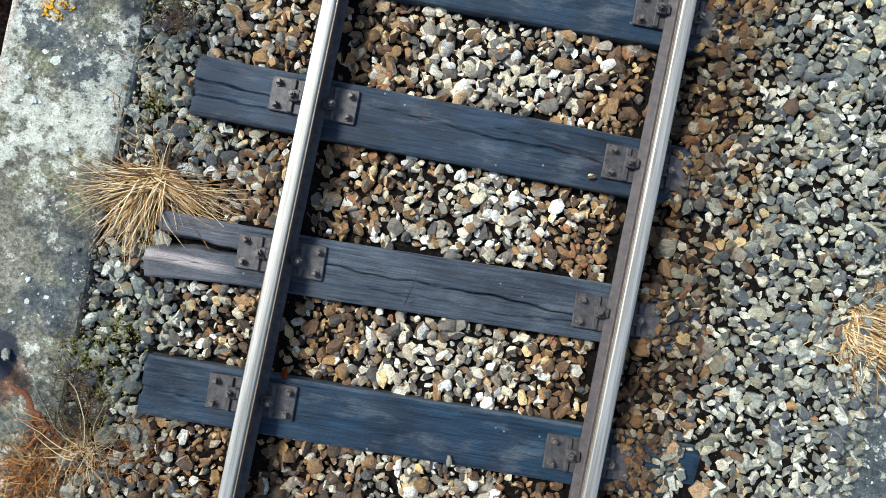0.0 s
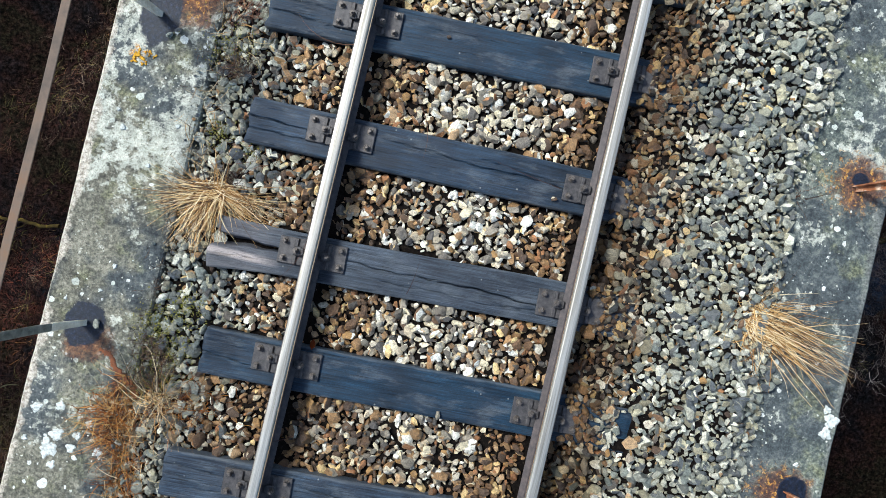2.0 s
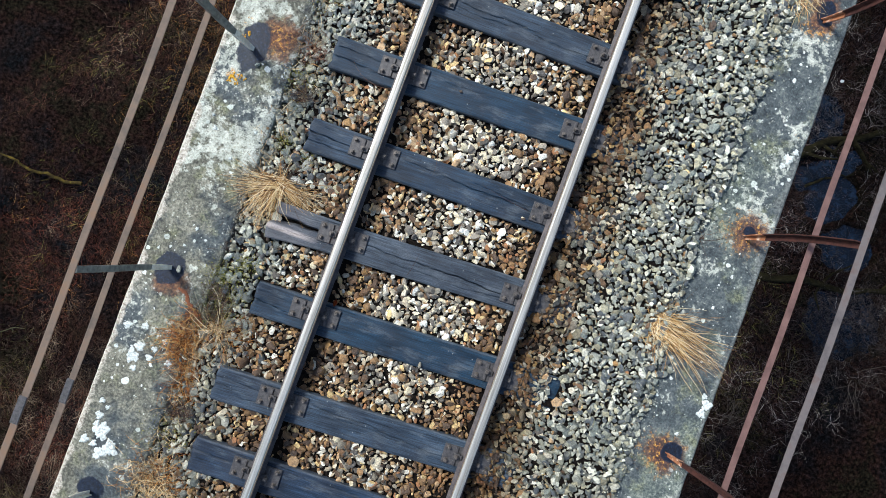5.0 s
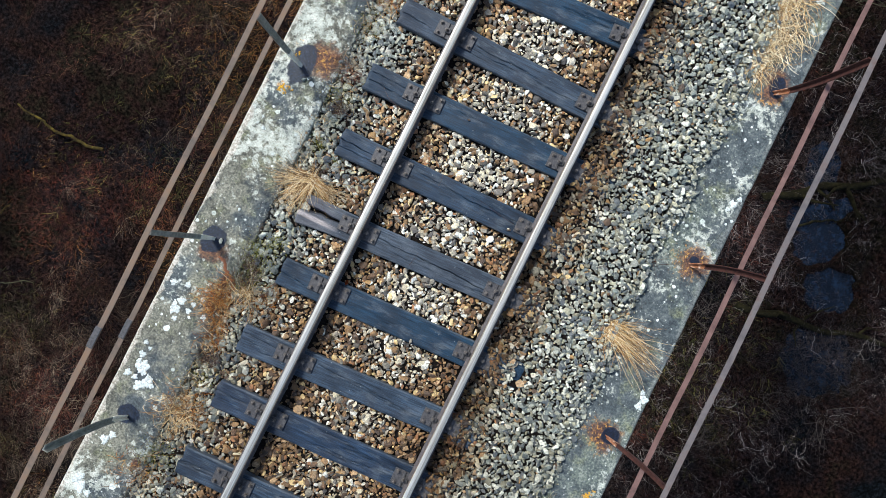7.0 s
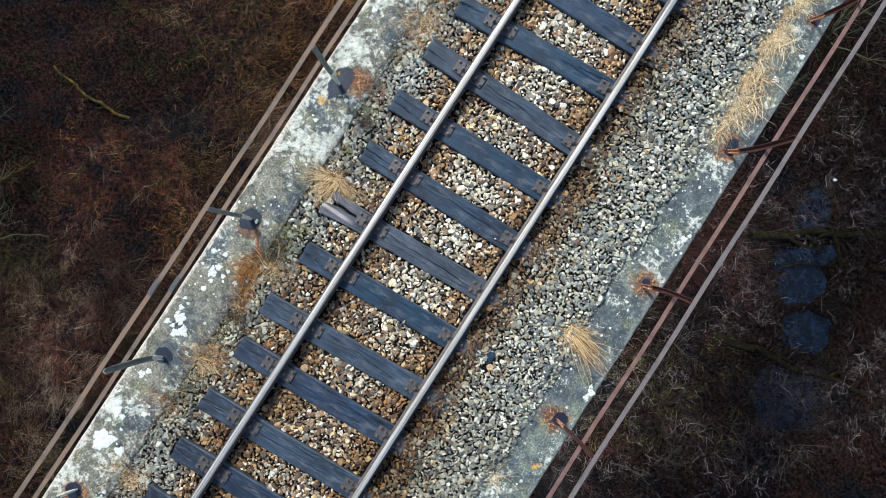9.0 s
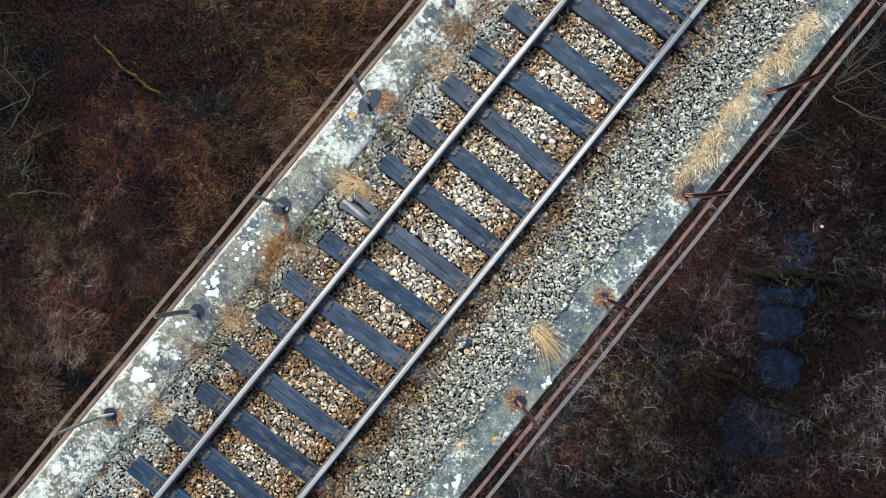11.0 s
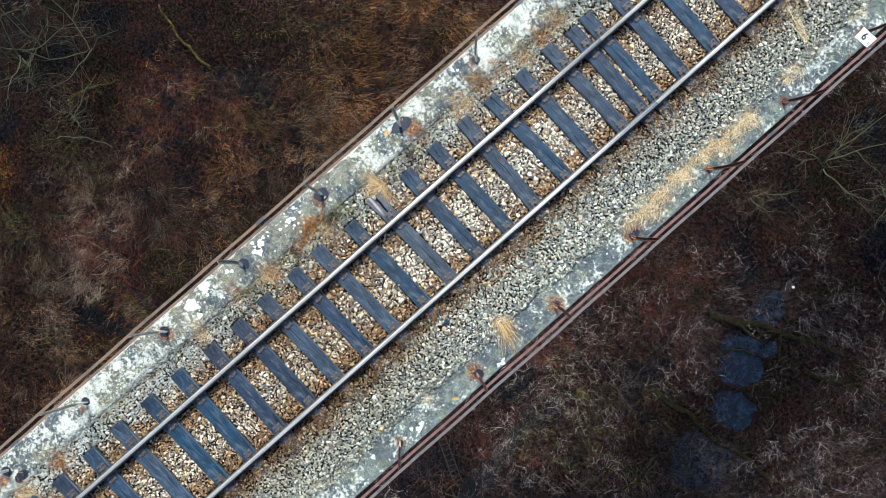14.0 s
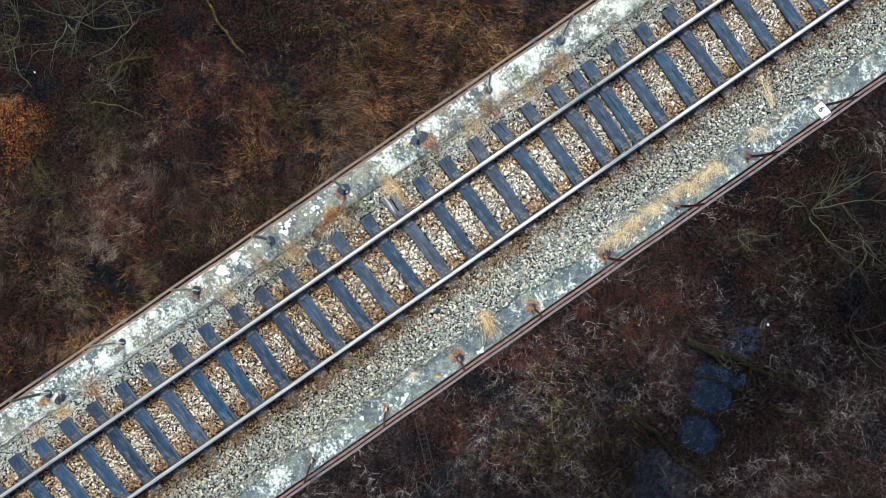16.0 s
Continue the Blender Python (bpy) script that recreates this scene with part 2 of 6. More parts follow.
def concrete_material(name, paste, damp_at, crust_at, crusty, edge, tar, rust, gold, warm):
    """Old kerb concrete: blotchy paste, damp patches, lacy lichen crusts and round spots, tar and rust at the post feet."""
    k = Nodes(name, 0.85, 0, 0.3)
    pos = k.place()
    p = k.xyz()
    grit = k.noise(150, 5, pos, 0.7)
    fine = k.noise(46, 7, pos, 0.7)
    mid = k.noise(8, 7, pos, 0.66)
    large = k.noise(1.1, 4, pos, 0.6)
    col = k.ramp(k.math("ADD", k.math("MULTIPLY", fine, 0.62), k.math("MULTIPLY", mid, 0.38)), list(zip((0.38, 0.47, 0.54, 0.63), paste)))
    damp = k.ramp(k.math("ADD", k.math("MULTIPLY", large, 0.75), k.math("MULTIPLY", mid, 0.25)), [(damp_at, 0.92), (damp_at + 0.07, 0.0)])
    col = k.mix(damp, col, k.ramp(k.math("ADD", k.math("MULTIPLY", fine, 0.5), k.math("MULTIPLY", mid, 0.5)), [(0.38, lin(46, 51, 54)), (0.5, lin(77, 83, 84)), (0.62, lin(112, 116, 111))]))
    green = k.ramp(k.noise(4.5, 7, pos, 0.7), [(0.54, 0.0), (0.66, 0.6)])
    col = k.mix(green, col, k.ramp(fine, [(0.4, lin(78, 80, 56)), (0.6, lin(146, 146, 106))]))
    # lacy pale crusts, thick on some stretches
    span = k.math("DIVIDE", k.math("ADD", p[1], 10.0), 20.0, True)
    stretch = k.ramp(span, crusty)
    lace = k.math("ADD", k.math("MULTIPLY", k.noise(17, 7, pos, 0.68), 0.5), k.math("MULTIPLY", k.noise(2.0, 5, pos, 0.6), 0.5))
    lace = k.math("ADD", lace, k.math("MULTIPLY", k.math("SUBTRACT", stretch, 0.5), 0.14))
    holes = k.ramp(k.noise(60, 4, pos, 0.7), [(0.38, 0.45), (0.50, 1.0)])
    crust = k.math("MULTIPLY", k.ramp(lace, [(crust_at, 0.0), (crust_at + 0.018, 0.7), (crust_at + 0.07, 0.95)]), holes)
    col = k.mix(crust, col, k.ramp(mid, [(0.36, lin(148, 149, 135)), (0.5, lin(184, 185, 169)), (0.64, lin(214, 213, 196))]))
    warp = k.t.nodes.new("ShaderNodeVectorMath")
    warp.operation = "MULTIPLY_ADD"
    k.link(k.n("ShaderNodeTexNoise", Scale=26.0, Detail=4.0, Vector=pos).outputs["Color"], warp.inputs[0])
    warp.inputs[1].default_value = (0.035, 0.035, 0.035)
    k.link(pos, warp.inputs[2])
    herd = k.ramp(k.noise(1.6, 3, pos, 0.6), [(0.42, 0.2), (0.56, 1.0)])
    for scale, size, tint in ((5.0, 0.20, (222, 224, 214)), (9.0, 0.24, (206, 210, 196)), (16.0, 0.26, (228, 229, 220)), (34.0, 0.26, (214, 214, 200))):
        v = k.n("ShaderNodeTexVoronoi", Scale=scale, Vector=warp.outputs[0])
        pick = k.n("ShaderNodeSeparateColor", Color=v.outputs["Color"])
        lim = k.math("MULTIPLY", k.math("MULTIPLY", k.math("SUBTRACT", pick.outputs[0], 0.45), size * 1.9), herd)
        inside = k.math("SUBTRACT", lim, v.outputs["Distance"])
        spot = k.ramp(k.math("MULTIPLY", inside, 8.0), [(0.0, 0.0), (0.06, 1.0)])
        col = k.mix(k.math("MULTIPLY", spot, k.math("ADD", k.math("MULTIPLY", pick.outputs[1], 0.45), 0.5)), col, lin(*tint))
    # the worn outer arris
    off = k.math("ADD", k.math("ABSOLUTE", k.math("SUBTRACT", p[0], edge)), k.math("MULTIPLY", k.math("SUBTRACT", k.noise(5, 6, pos, 0.7), 0.5), 0.30))
    worn = k.ramp(off, [(0.0, 0.9), (0.03, 0.7), (0.05, 0.0)])
    col = k.mix(worn, col, k.ramp(fine, [(0.38, warm[0]), (0.58, warm[1])]))
    # rust blooms, then their yellow and orange crumbs, then the tar
    ragged = k.math("MULTIPLY", k.math("SUBTRACT", k.noise(9, 8, pos, 0.75), 0.5), 1.5)
    bloom = stain_field(k, p, rust, ragged)
    col = k.mix(k.ramp(bloom, [(0.35, 0.95), (0.75, 0.75), (1.0, 0.0)]), col,
                k.ramp(k.noise(24, 7, pos, 0.75), [(0.36, lin(42, 31, 35)), (0.47, lin(78, 54, 46)), (0.57, lin(120, 80, 54)), (0.69, lin(172, 136, 102))]))
    crumbs = stain_field(k, p, gold, ragged)
    crumb = k.math("MULTIPLY", k.ramp(crumbs, [(0.45, 0.9), (1.05, 0.0)]), k.ramp(k.noise(34, 5, pos, 0.7), [(0.55, 0.0), (0.59, 1.0)]))
    col = k.mix(crumb, col, k.ramp(grit, [(0.42, lin(150, 86, 40)), (0.52, lin(190, 136, 56)), (0.62, lin(212, 178, 98))]))
    core = k.ramp(stain_field(k, p, tar, k.math("MULTIPLY", ragged, 0.55)), [(0.86, 0.98), (0.97, 0.0)])
    col = k.mix(core, col, k.ramp(fine, [(0.38, lin(7, 13, 24)), (0.55, lin(13, 25, 44)), (0.68, lin(36, 50, 72))]))
    col = k.mix(0.8, col, k.ramp(grit, [(0.36, 0.5), (0.5, 1.0), (0.64, 1.3)]), "MULTIPLY")
    pits = k.ramp(k.noise(75, 4, pos, 0.65), [(0.30, 0.7), (0.40, 0.0)])
    col = k.mix(pits, col, lin(40, 42, 42))
    rough = k.ramp(core, [(0.0, 0.88), (1.0, 0.5)])
    return k.done(col, k.math("ADD", grit, k.math("MULTIPLY", fine, 1.5)), 0.6, 0.005, rough)


def plain_noise(name, a, b, scale=20, rough=0.6, metal=0.0, bump=0.3, c=None, spec=0.5):
    k = Nodes(name, rough, metal, spec)
    n1 = k.noise(scale, 6, k.place(), 0.7)
    stops = [(0.33, a), (0.66, b)] if c is None else [(0.3, a), (0.52, b), (0.7, c)]
    return k.done(k.ramp(n1, stops), n1, bump, 0.004)


def strand_material(name, colours, wide=None, rough=0.7, tone=1.0, patchy=True):
    """Blades and twigs: every blade takes a colour of its own; wide mixes in a second set by region."""
    k = Nodes(name, rough, 0, 0.08)
    r = k.chance()
    count = len(colours)
    colours = [tuple(v * tone for v in c) for c in colours]
    wide = [tuple(v * tone for v in c) for c in wide] if wide else None
    col = k.ramp(r, [(i / count, c) for i, c in enumerate(colours)], "CONSTANT")
    if wide:
        n2 = len(wide)
        other = k.ramp(r, [(i / n2, c) for i, c in enumerate(wide)], "CONSTANT")
        col = k.mix(k.ramp(k.noise(0.3, 4, k.place(), 0.6), [(0.45, 0.0), (0.55, 1.0)]), col, other)
    if not patchy:
        return k.done(col)
    dim = k.noise(0.35, 4, k.place(), 0.6)
    col = k.mix(1.0, col, k.ramp(dim, [(0.36, 0.35), (0.5, 0.85), (0.64, 1.35)]), "MULTIPLY")
    return k.done(col)


def rail_top_material():
    k = Nodes("polished rail head", 0.36, 0.7)
    streak = k.noise(60, 5, k.local((1.0, 0.02, 1.0)), 0.7)
    patch = k.noise(5, 5, k.place(), 0.6)
    col = k.ramp(streak, [(0.35, lin(142, 137, 125)), (0.5, lin(184, 179, 167)), (0.65, lin(212, 208, 196))])
    col = k.mix(k.ramp(patch, [(0.5, 0.0), (0.75, 0.35)]), col, lin(170, 158, 138))
    return k.done(col, streak, 0.08, 0.001, k.ramp(streak, [(0.3, 0.52), (0.7, 0.38)]))


def soil_material():
    """Dead leaves, peat and moss: two sizes of mottling and wide patches of hue; plant-gap shade is put into the
    darkest mottling.
    """
    k = Nodes("leaf litter", 0.95, 0, 0.03)
    pos = k.place()
    fine = k.noise(7, 9, pos, 0.8)
    wide = k.noise(0.28, 5, pos, 0.65)
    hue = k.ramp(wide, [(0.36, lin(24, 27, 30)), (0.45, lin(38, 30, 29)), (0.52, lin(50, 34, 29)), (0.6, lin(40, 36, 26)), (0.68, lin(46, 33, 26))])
    # litter mottling, its low end near black to paint shade between plants
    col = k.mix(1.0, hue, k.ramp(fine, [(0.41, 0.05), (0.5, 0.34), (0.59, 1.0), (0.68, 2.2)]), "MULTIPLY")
    return k.done(col, fine, 0.9, 0.08)


M_STONE = stone_material()
M_BED = bed_material()
M_BED_FAR = far_stone_material()
# the sky's blue reflection on dark wood is partly put into these base colours
M_TIMBER = timber_material("dark creosoted timber", lin(13, 22, 33), lin(44, 62, 82), 0.45)
M_TEAL = timber_material("sky-tinted creosoted timber", lin(14, 32, 46), lin(34, 66, 88), 0.3)
M_SLATE = timber_material("slate grey timber", lin(17, 29, 41), lin(52, 75, 96), 0.25)
M_GREY = timber_material("grey brown timber", lin(23, 32, 42), lin(68, 84, 100), 0.35)
M_SPLIT = timber_material("weathered split timber", lin(30, 38, 47), lin(80, 89, 99), 0.35, True)


def post_y(k):
    return -0.68 + 1.88 * k


# tar and rust at the post feet: x, y, half width, half length
TAR_L = [(-2.03, post_y(0), 0.138, 0.150), (-2.02, post_y(1) + 0.05, 0.132, 0.240), (-2.0, post_y(-1), 0.120, 0.108), (-2.03, post_y(-2), 0.108, 0.102), (-2.02, post_y(-3), 0.090, 0.084),
         (-2.0, post_y(-4), 0.108, 0.096), (-2.02, post_y(2), 0.090, 0.084), (-2.03, post_y(3), 0.120, 0.120), (-2.0, post_y(4), 0.096, 0.096), (-2.02, post_y(-5), 0.096, 0.096), (-1.76, -8.05, 0.108, 0.144)]
RUST_L = [(-1.98, post_y(0) - 0.10, 0.17, 0.14), (-1.85, post_y(1) + 0.18, 0.19, 0.22), (-2.0, post_y(-2) - 0.02, 0.19, 0.16), (-1.94, post_y(-3) - 0.12, 0.08, 0.09), (-1.92, post_y(-4) - 0.14, 0.12, 0.18),
          (-2.02, post_y(2) - 0.04, 0.12, 0.11), (-1.72, -2.95, 0.05, 0.06), (-1.74, -0.99, 0.05, 0.10)]
GOLD_L = [(-2.10, post_y(1) - 0.22, 0.09, 0.07), (-2.13, post_y(1) + 0.24, 0.06, 0.06), (-1.86, post_y(1) + 0.16, 0.16, 0.18), (-2.0, post_y(-2), 0.22, 0.19), (-1.9, post_y(-4) - 0.18, 0.12, 0.14), (-1.74, -1.25, 0.10, 0.22)]
TAR_R = [(2.31, post_y(0), 0.095, 0.10), (2.30, post_y(1) + 0.03, 0.055, 0.05), (2.29, post_y(2) + 0.05, 0.085, 0.12), (2.32, post_y(3), 0.07, 0.065), (2.31, post_y(4), 0.07, 0.075), (2.31, post_y(-1), 0.06, 0.055),
         (2.31, post_y(-2), 0.06, 0.06), (2.31, post_y(5), 0.07, 0.07), (2.31, post_y(-3), 0.06, 0.06)]
RUST_R = [(2.26, post_y(0) - 0.03, 0.20, 0.17), (2.30, post_y(1), 0.17, 0.17), (2.29, post_y(2) + 0.04, 0.15, 0.19), (2.30, post_y(3) - 0.02, 0.11, 0.10), (2.30, post_y(4), 0.12, 0.12), (2.29, post_y(-1), 0.12, 0.10),
          (2.30, post_y(5), 0.12, 0.12), (2.24, 8.83, 0.07, 0.06), (2.45, 8.29, 0.05, 0.05)]
GOLD_R = [(2.22, post_y(0) - 0.03, 0.24, 0.22), (2.27, post_y(1), 0.26, 0.24), (2.27, post_y(2) - 0.10, 0.18, 0.12), (2.28, post_y(-1), 0.16, 0.12), (2.25, post_y(-2), 0.18, 0.16), (2.34, -1.30, 0.06, 0.05), (2.40, 2.1, 0.03, 0.03)]
M_KERB_L = concrete_material("lichened concrete", (lin(64, 62, 54), lin(95, 93, 81), lin(125, 122, 106), lin(158, 153, 135)), 0.445, 0.535,
                             [(0.0, 0.9), (0.24, 0.88), (0.33, 0.6), (0.40, 0.15), (0.45, 0.3), (0.49, 0.35), (0.53, 0.85), (0.56, 0.9), (0.60, 0.6), (0.65, 0.95), (0.75, 0.85), (1.0, 0.7)], -2.29, TAR_L, RUST_L, GOLD_L, (lin(140, 128, 110), lin(214, 204, 186)))
M_KERB_R = concrete_material("damp concrete", (lin(56, 62, 61), lin(84, 91, 86), lin(114, 119, 108), lin(154, 157, 142)), 0.495, 0.542,
                             [(0.0, 0.6), (0.3, 0.6), (0.38, 0.75), (0.45, 0.3), (0.5, 0.25), (0.55, 0.45), (0.6, 0.6), (0.7, 0.5), (1.0, 0.7)], 2.50, TAR_R, RUST_R, GOLD_R, (lin(70, 72, 70), lin(120, 122, 116)))
M_DECK = plain_noise("deck concrete", lin(70, 68, 62), lin(120, 116, 106), 3, 0.9)
M_RAILTOP = rail_top_material()
M_RAIL = plain_noise("rusty rail side", lin(50, 45, 44), lin(76, 68, 66), 30, 0.6, 0.1, 0.3, lin(94, 82, 76))
M_CORNER = plain_noise("brown gauge corner", lin(100, 80, 58), lin(150, 126, 94), 40, 0.5, 0.1, 0.2)
M_PLATE = plain_noise("rusty base plate", lin(52, 50, 50), lin(90, 86, 84), 45, 0.55, 0.35, 0.4)
M_BOLT = plain_noise("worn bolt steel", lin(66, 60, 56), lin(120, 112, 104), 90, 0.5, 0.5, 0.3)
M_POST_L = plain_noise("weathered galvanised steel", lin(92, 94, 84), lin(148, 148, 136), 25, 0.6, 0.05, 0.3)
M_POST_R = plain_noise("rusted steel", lin(46, 28, 26), lin(82, 50, 42), 25, 0.8, 0.0, 0.4, None, 0.2)
M_STUB = plain_noise("bare galvanised stub", lin(196, 184, 156), lin(250, 242, 220), 22, 0.6, 0.0, 0.3)
M_STUB_R = plain_noise("half rusted bare stub", lin(104, 56, 36), lin(160, 104, 68), 14, 0.6, 0.1, 0.2, lin(226, 206, 182))
M_STUB_PALE = plain_noise("pale rusted stub", lin(150, 110, 80), lin(214, 196, 170), 14, 0.6, 0.0, 0.2, lin(236, 226, 208))
M_RAIL_L = plain_noise("tan weathered handrail", lin(78, 70, 63), lin(110, 92, 77), 4, 0.75, 0.0, 0.3, lin(120, 92, 69), 0.3)
M_RAIL_RT = plain_noise("grey handrail", lin(78, 72, 70), lin(106, 97, 93), 5, 0.7, 0.05, 0.3, lin(98, 76, 66), 0.3)
M_RAIL_RM = plain_noise("red rusted handrail", lin(88, 62, 56), lin(122, 92, 82), 7, 0.7, 0.1, 0.3)
M_TAN = strand_material("brown straw", [lin(188, 150, 96), lin(150, 112, 68), lin(212, 182, 132), lin(112, 82, 54), lin(176, 134, 82), lin(84, 66, 50), lin(216, 192, 146), lin(226, 206, 166)], patchy=False)
M_STRAW = strand_material("straw", [lin(222, 202, 160), lin(198, 172, 128), lin(234, 220, 184), lin(154, 128, 92), lin(208, 184, 140), lin(104, 84, 62), lin(176, 150, 110)], patchy=False)
M_RUSSET = strand_material("russet dead grass", [lin(160, 98, 44), lin(128, 74, 36), lin(184, 128, 66), lin(92, 58, 34), lin(176, 140, 86), lin(66, 46, 34)], patchy=False)
M_TWIG = strand_material("dark red twig", [lin(92, 62, 50), lin(120, 86, 66), lin(70, 48, 42), lin(150, 110, 84)])
M_ROOT = strand_material("dark roots", [lin(58, 46, 40), lin(80, 62, 52), lin(42, 35, 33), lin(98, 78, 60)], patchy=False)
M_MOSS = strand_material("moss", [lin(104, 104, 44), lin(126, 122, 62), lin(76, 78, 34), lin(150, 142, 80)], patchy=False)
M_SOIL = soil_material()
M_HEATH = strand_material("brown heath", [lin(68, 44, 36), lin(96, 62, 46), lin(50, 32, 28), lin(120, 86, 62), lin(82, 50, 39), lin(38, 26, 24)],
                          [lin(66, 41, 36), lin(90, 52, 42), lin(48, 30, 29), lin(100, 80, 58), lin(64, 42, 36), lin(38, 27, 26)], tone=0.88)
M_RED = strand_material("red heath", [lin(98, 48, 34), lin(74, 36, 30), lin(124, 68, 46), lin(56, 32, 28), lin(88, 56, 44)], tone=0.85)
M_SCRUB = strand_material("grey scrub twigs", [lin(58, 48, 44), lin(90, 80, 74), lin(40, 34, 34), lin(116, 104, 98), lin(48, 40, 40), lin(34, 28, 30)],
                          [lin(66, 46, 40), lin(90, 62, 52), lin(44, 34, 34), lin(112, 100, 96), lin(54, 48, 52), lin(34, 32, 38)], tone=0.9)
M_TUSSOCK = strand_material("bleached tussock", [lin(130, 112, 92), lin(100, 84, 70), lin(74, 60, 50), lin(158, 140, 118), lin(88, 70, 56)], tone=0.85)
M_WET = strand_material("wet dark twigs", [lin(40, 34, 32), lin(28, 25, 26), lin(64, 54, 48), lin(92, 82, 76)], tone=0.9)
M_PALE = strand_material("bleached stems", [lin(150, 138, 126), lin(116, 102, 94), lin(184, 174, 164), lin(96, 84, 78)], tone=0.9)
M_OLIVE = strand_material("olive grass", [lin(104, 98, 50), lin(70, 72, 40), lin(136, 126, 70), lin(50, 52, 34), lin(84, 74, 46)], tone=0.85)
M_GOLD = strand_material("golden grass", [lin(152, 104, 54), lin(120, 78, 40), lin(176, 132, 76), lin(90, 62, 38), lin(110, 86, 54)], tone=1.35)
M_LITTER = strand_material("dead litter", [lin(72, 53, 45), lin(48, 35, 32), lin(98, 75, 61), lin(58, 40, 34), lin(104, 82, 68), lin(40, 32, 31)],
                           [lin(72, 46, 38), lin(50, 34, 30), lin(92, 66, 50), lin(40, 34, 34), lin(92, 74, 64), lin(62, 52, 38)], tone=0.75)
M_LEAF = strand_material("orange leaves", [lin(170, 84, 34), lin(134, 62, 28), lin(190, 110, 44), lin(98, 50, 28), lin(150, 124, 48)], tone=0.75)
M_BARK = plain_noise("grey green bark", lin(50, 51, 38), lin(98, 96, 72), 12, 0.9, 0, 0.3, None, 0.05)
M_BARK_PALE = plain_noise("pale grey bark", lin(48, 42, 38), lin(92, 84, 76), 12, 0.9, 0, 0.3, None, 0.05)
M_LOG = plain_noise("mossy log", lin(16, 14, 11), lin(34, 31, 20), 5, 0.95, 0, 1.0, lin(56, 51, 31), 0.03)
M_YELLOW = plain_noise("yellow mossy branch", lin(30, 25, 18), lin(62, 52, 26), 3, 0.9, 0, 0.3, lin(108, 92, 38), 0.05)
M_LICHEN = plain_noise("yellow lichen", lin(140, 100, 26), lin(204, 152, 34), 70, 0.95, 0, 0.8, lin(226, 184, 70))
M_CRUST = plain_noise("white lichen", lin(120, 126, 120), lin(204, 207, 198), 70, 0.95, 0, 0.8, lin(232, 233, 226))
M_RUST = plain_noise("rust deposit", lin(92, 58, 40), lin(124, 72, 42), 40, 0.9, 0, 0.3, lin(150, 86, 44))
M_FADED = plain_noise("faded paint", lin(104, 112, 106), lin(140, 146, 134), 30, 0.9, 0, 0.3, lin(176, 178, 164))
M_SIGN = plain_noise("white enamel", lin(226, 226, 222), lin(240, 240, 238), 9, 0.35, 0, 0.05)
M_BLACK = plain_noise("black paint", lin(14, 14, 15), lin(26, 26, 28), 20, 0.5)
M_WATER = plain_noise("still water", lin(6, 10, 15), lin(17, 25, 36), 2.2, 0.16, 0, 0.05, lin(38, 53, 70), 0.4)
M_DITCH = plain_noise("black ditch water", lin(4, 6, 8), lin(10, 13, 17), 4, 0.5, 0, 0.1, None, 0.08)
M_LADDER = plain_noise("weathered wood", lin(34, 29, 26), lin(58, 50, 44), 12, 0.85, 0, 0.3, None, 0.1)


# ---- mesh helpers ----
def part(name, bm, material, parent=None, label="", smooth=False):
    """Links a bmesh or a mesh as one object under a thing or a part."""
    if isinstance(bm, bmesh.types.BMesh):
        me = bpy.data.meshes.new(name)
        bm.normal_update()
        bm.to_mesh(me)
        bm.free()
    else:
        me = bm
    if material is not None and not me.materials:
        me.materials.append(material)
    if smooth:
        me.polygons.foreach_set("use_smooth", [True] * len(me.polygons))
    ob = new(name, me)
    if parent is not None:
        ob.parent = parent
    return tagged(ob, label)


def arrays_mesh(name, verts, faces):
    """A mesh from an array of points and an array of triangles or quads."""
    verts, faces = np.asarray(verts, np.float32), np.asarray(faces, np.int32)
    me = bpy.data.meshes.new(name)
    count, sides = faces.shape
    me.vertices.add(len(verts))
    me.vertices.foreach_set("co", verts.ravel())
    me.loops.add(count * sides)
    me.loops.foreach_set("vertex_index", faces.ravel())
    me.polygons.add(count)
    me.polygons.foreach_set("loop_start", np.arange(count, dtype=np.int32) * sides)
    me.polygons.foreach_set("use_smooth", np.zeros(count, bool))
    me.update(calc_edges=True)
    return me


def box_into(bm, x0, x1, y0, y1, z0, z1, bevel=0.0):
    made = bmesh.ops.create_cube(bm, size=1, matrix=Matrix.LocRotScale(((x0 + x1) / 2, (y0 + y1) / 2, (z0 + z1) / 2), None, (x1 - x0, y1 - y0, z1 - z0)))
    if bevel:
        edges = list({e for v in made["verts"] for e in v.link_edges})
        bmesh.ops.bevel(bm, geom=edges, offset=bevel, segments=1, affect="EDGES", clamp_overlap=True)
    return bm


def box(x0, x1, y0, y1, z0, z1, bevel=0.0):
    return box_into(bmesh.new(), x0, x1, y0, y1, z0, z1, bevel)


def prism_into(bm, sides, r, z0, z1, x=0, y=0, turn=0.0, taper=1.0):
    bmesh.ops.create_cone(bm, cap_ends=True, segments=sides, radius1=r, radius2=r * taper, depth=z1 - z0,
                          matrix=Matrix.Translation((x, y, (z0 + z1) / 2)) @ Matrix.Rotation(turn, 4, "Z"))
    return bm


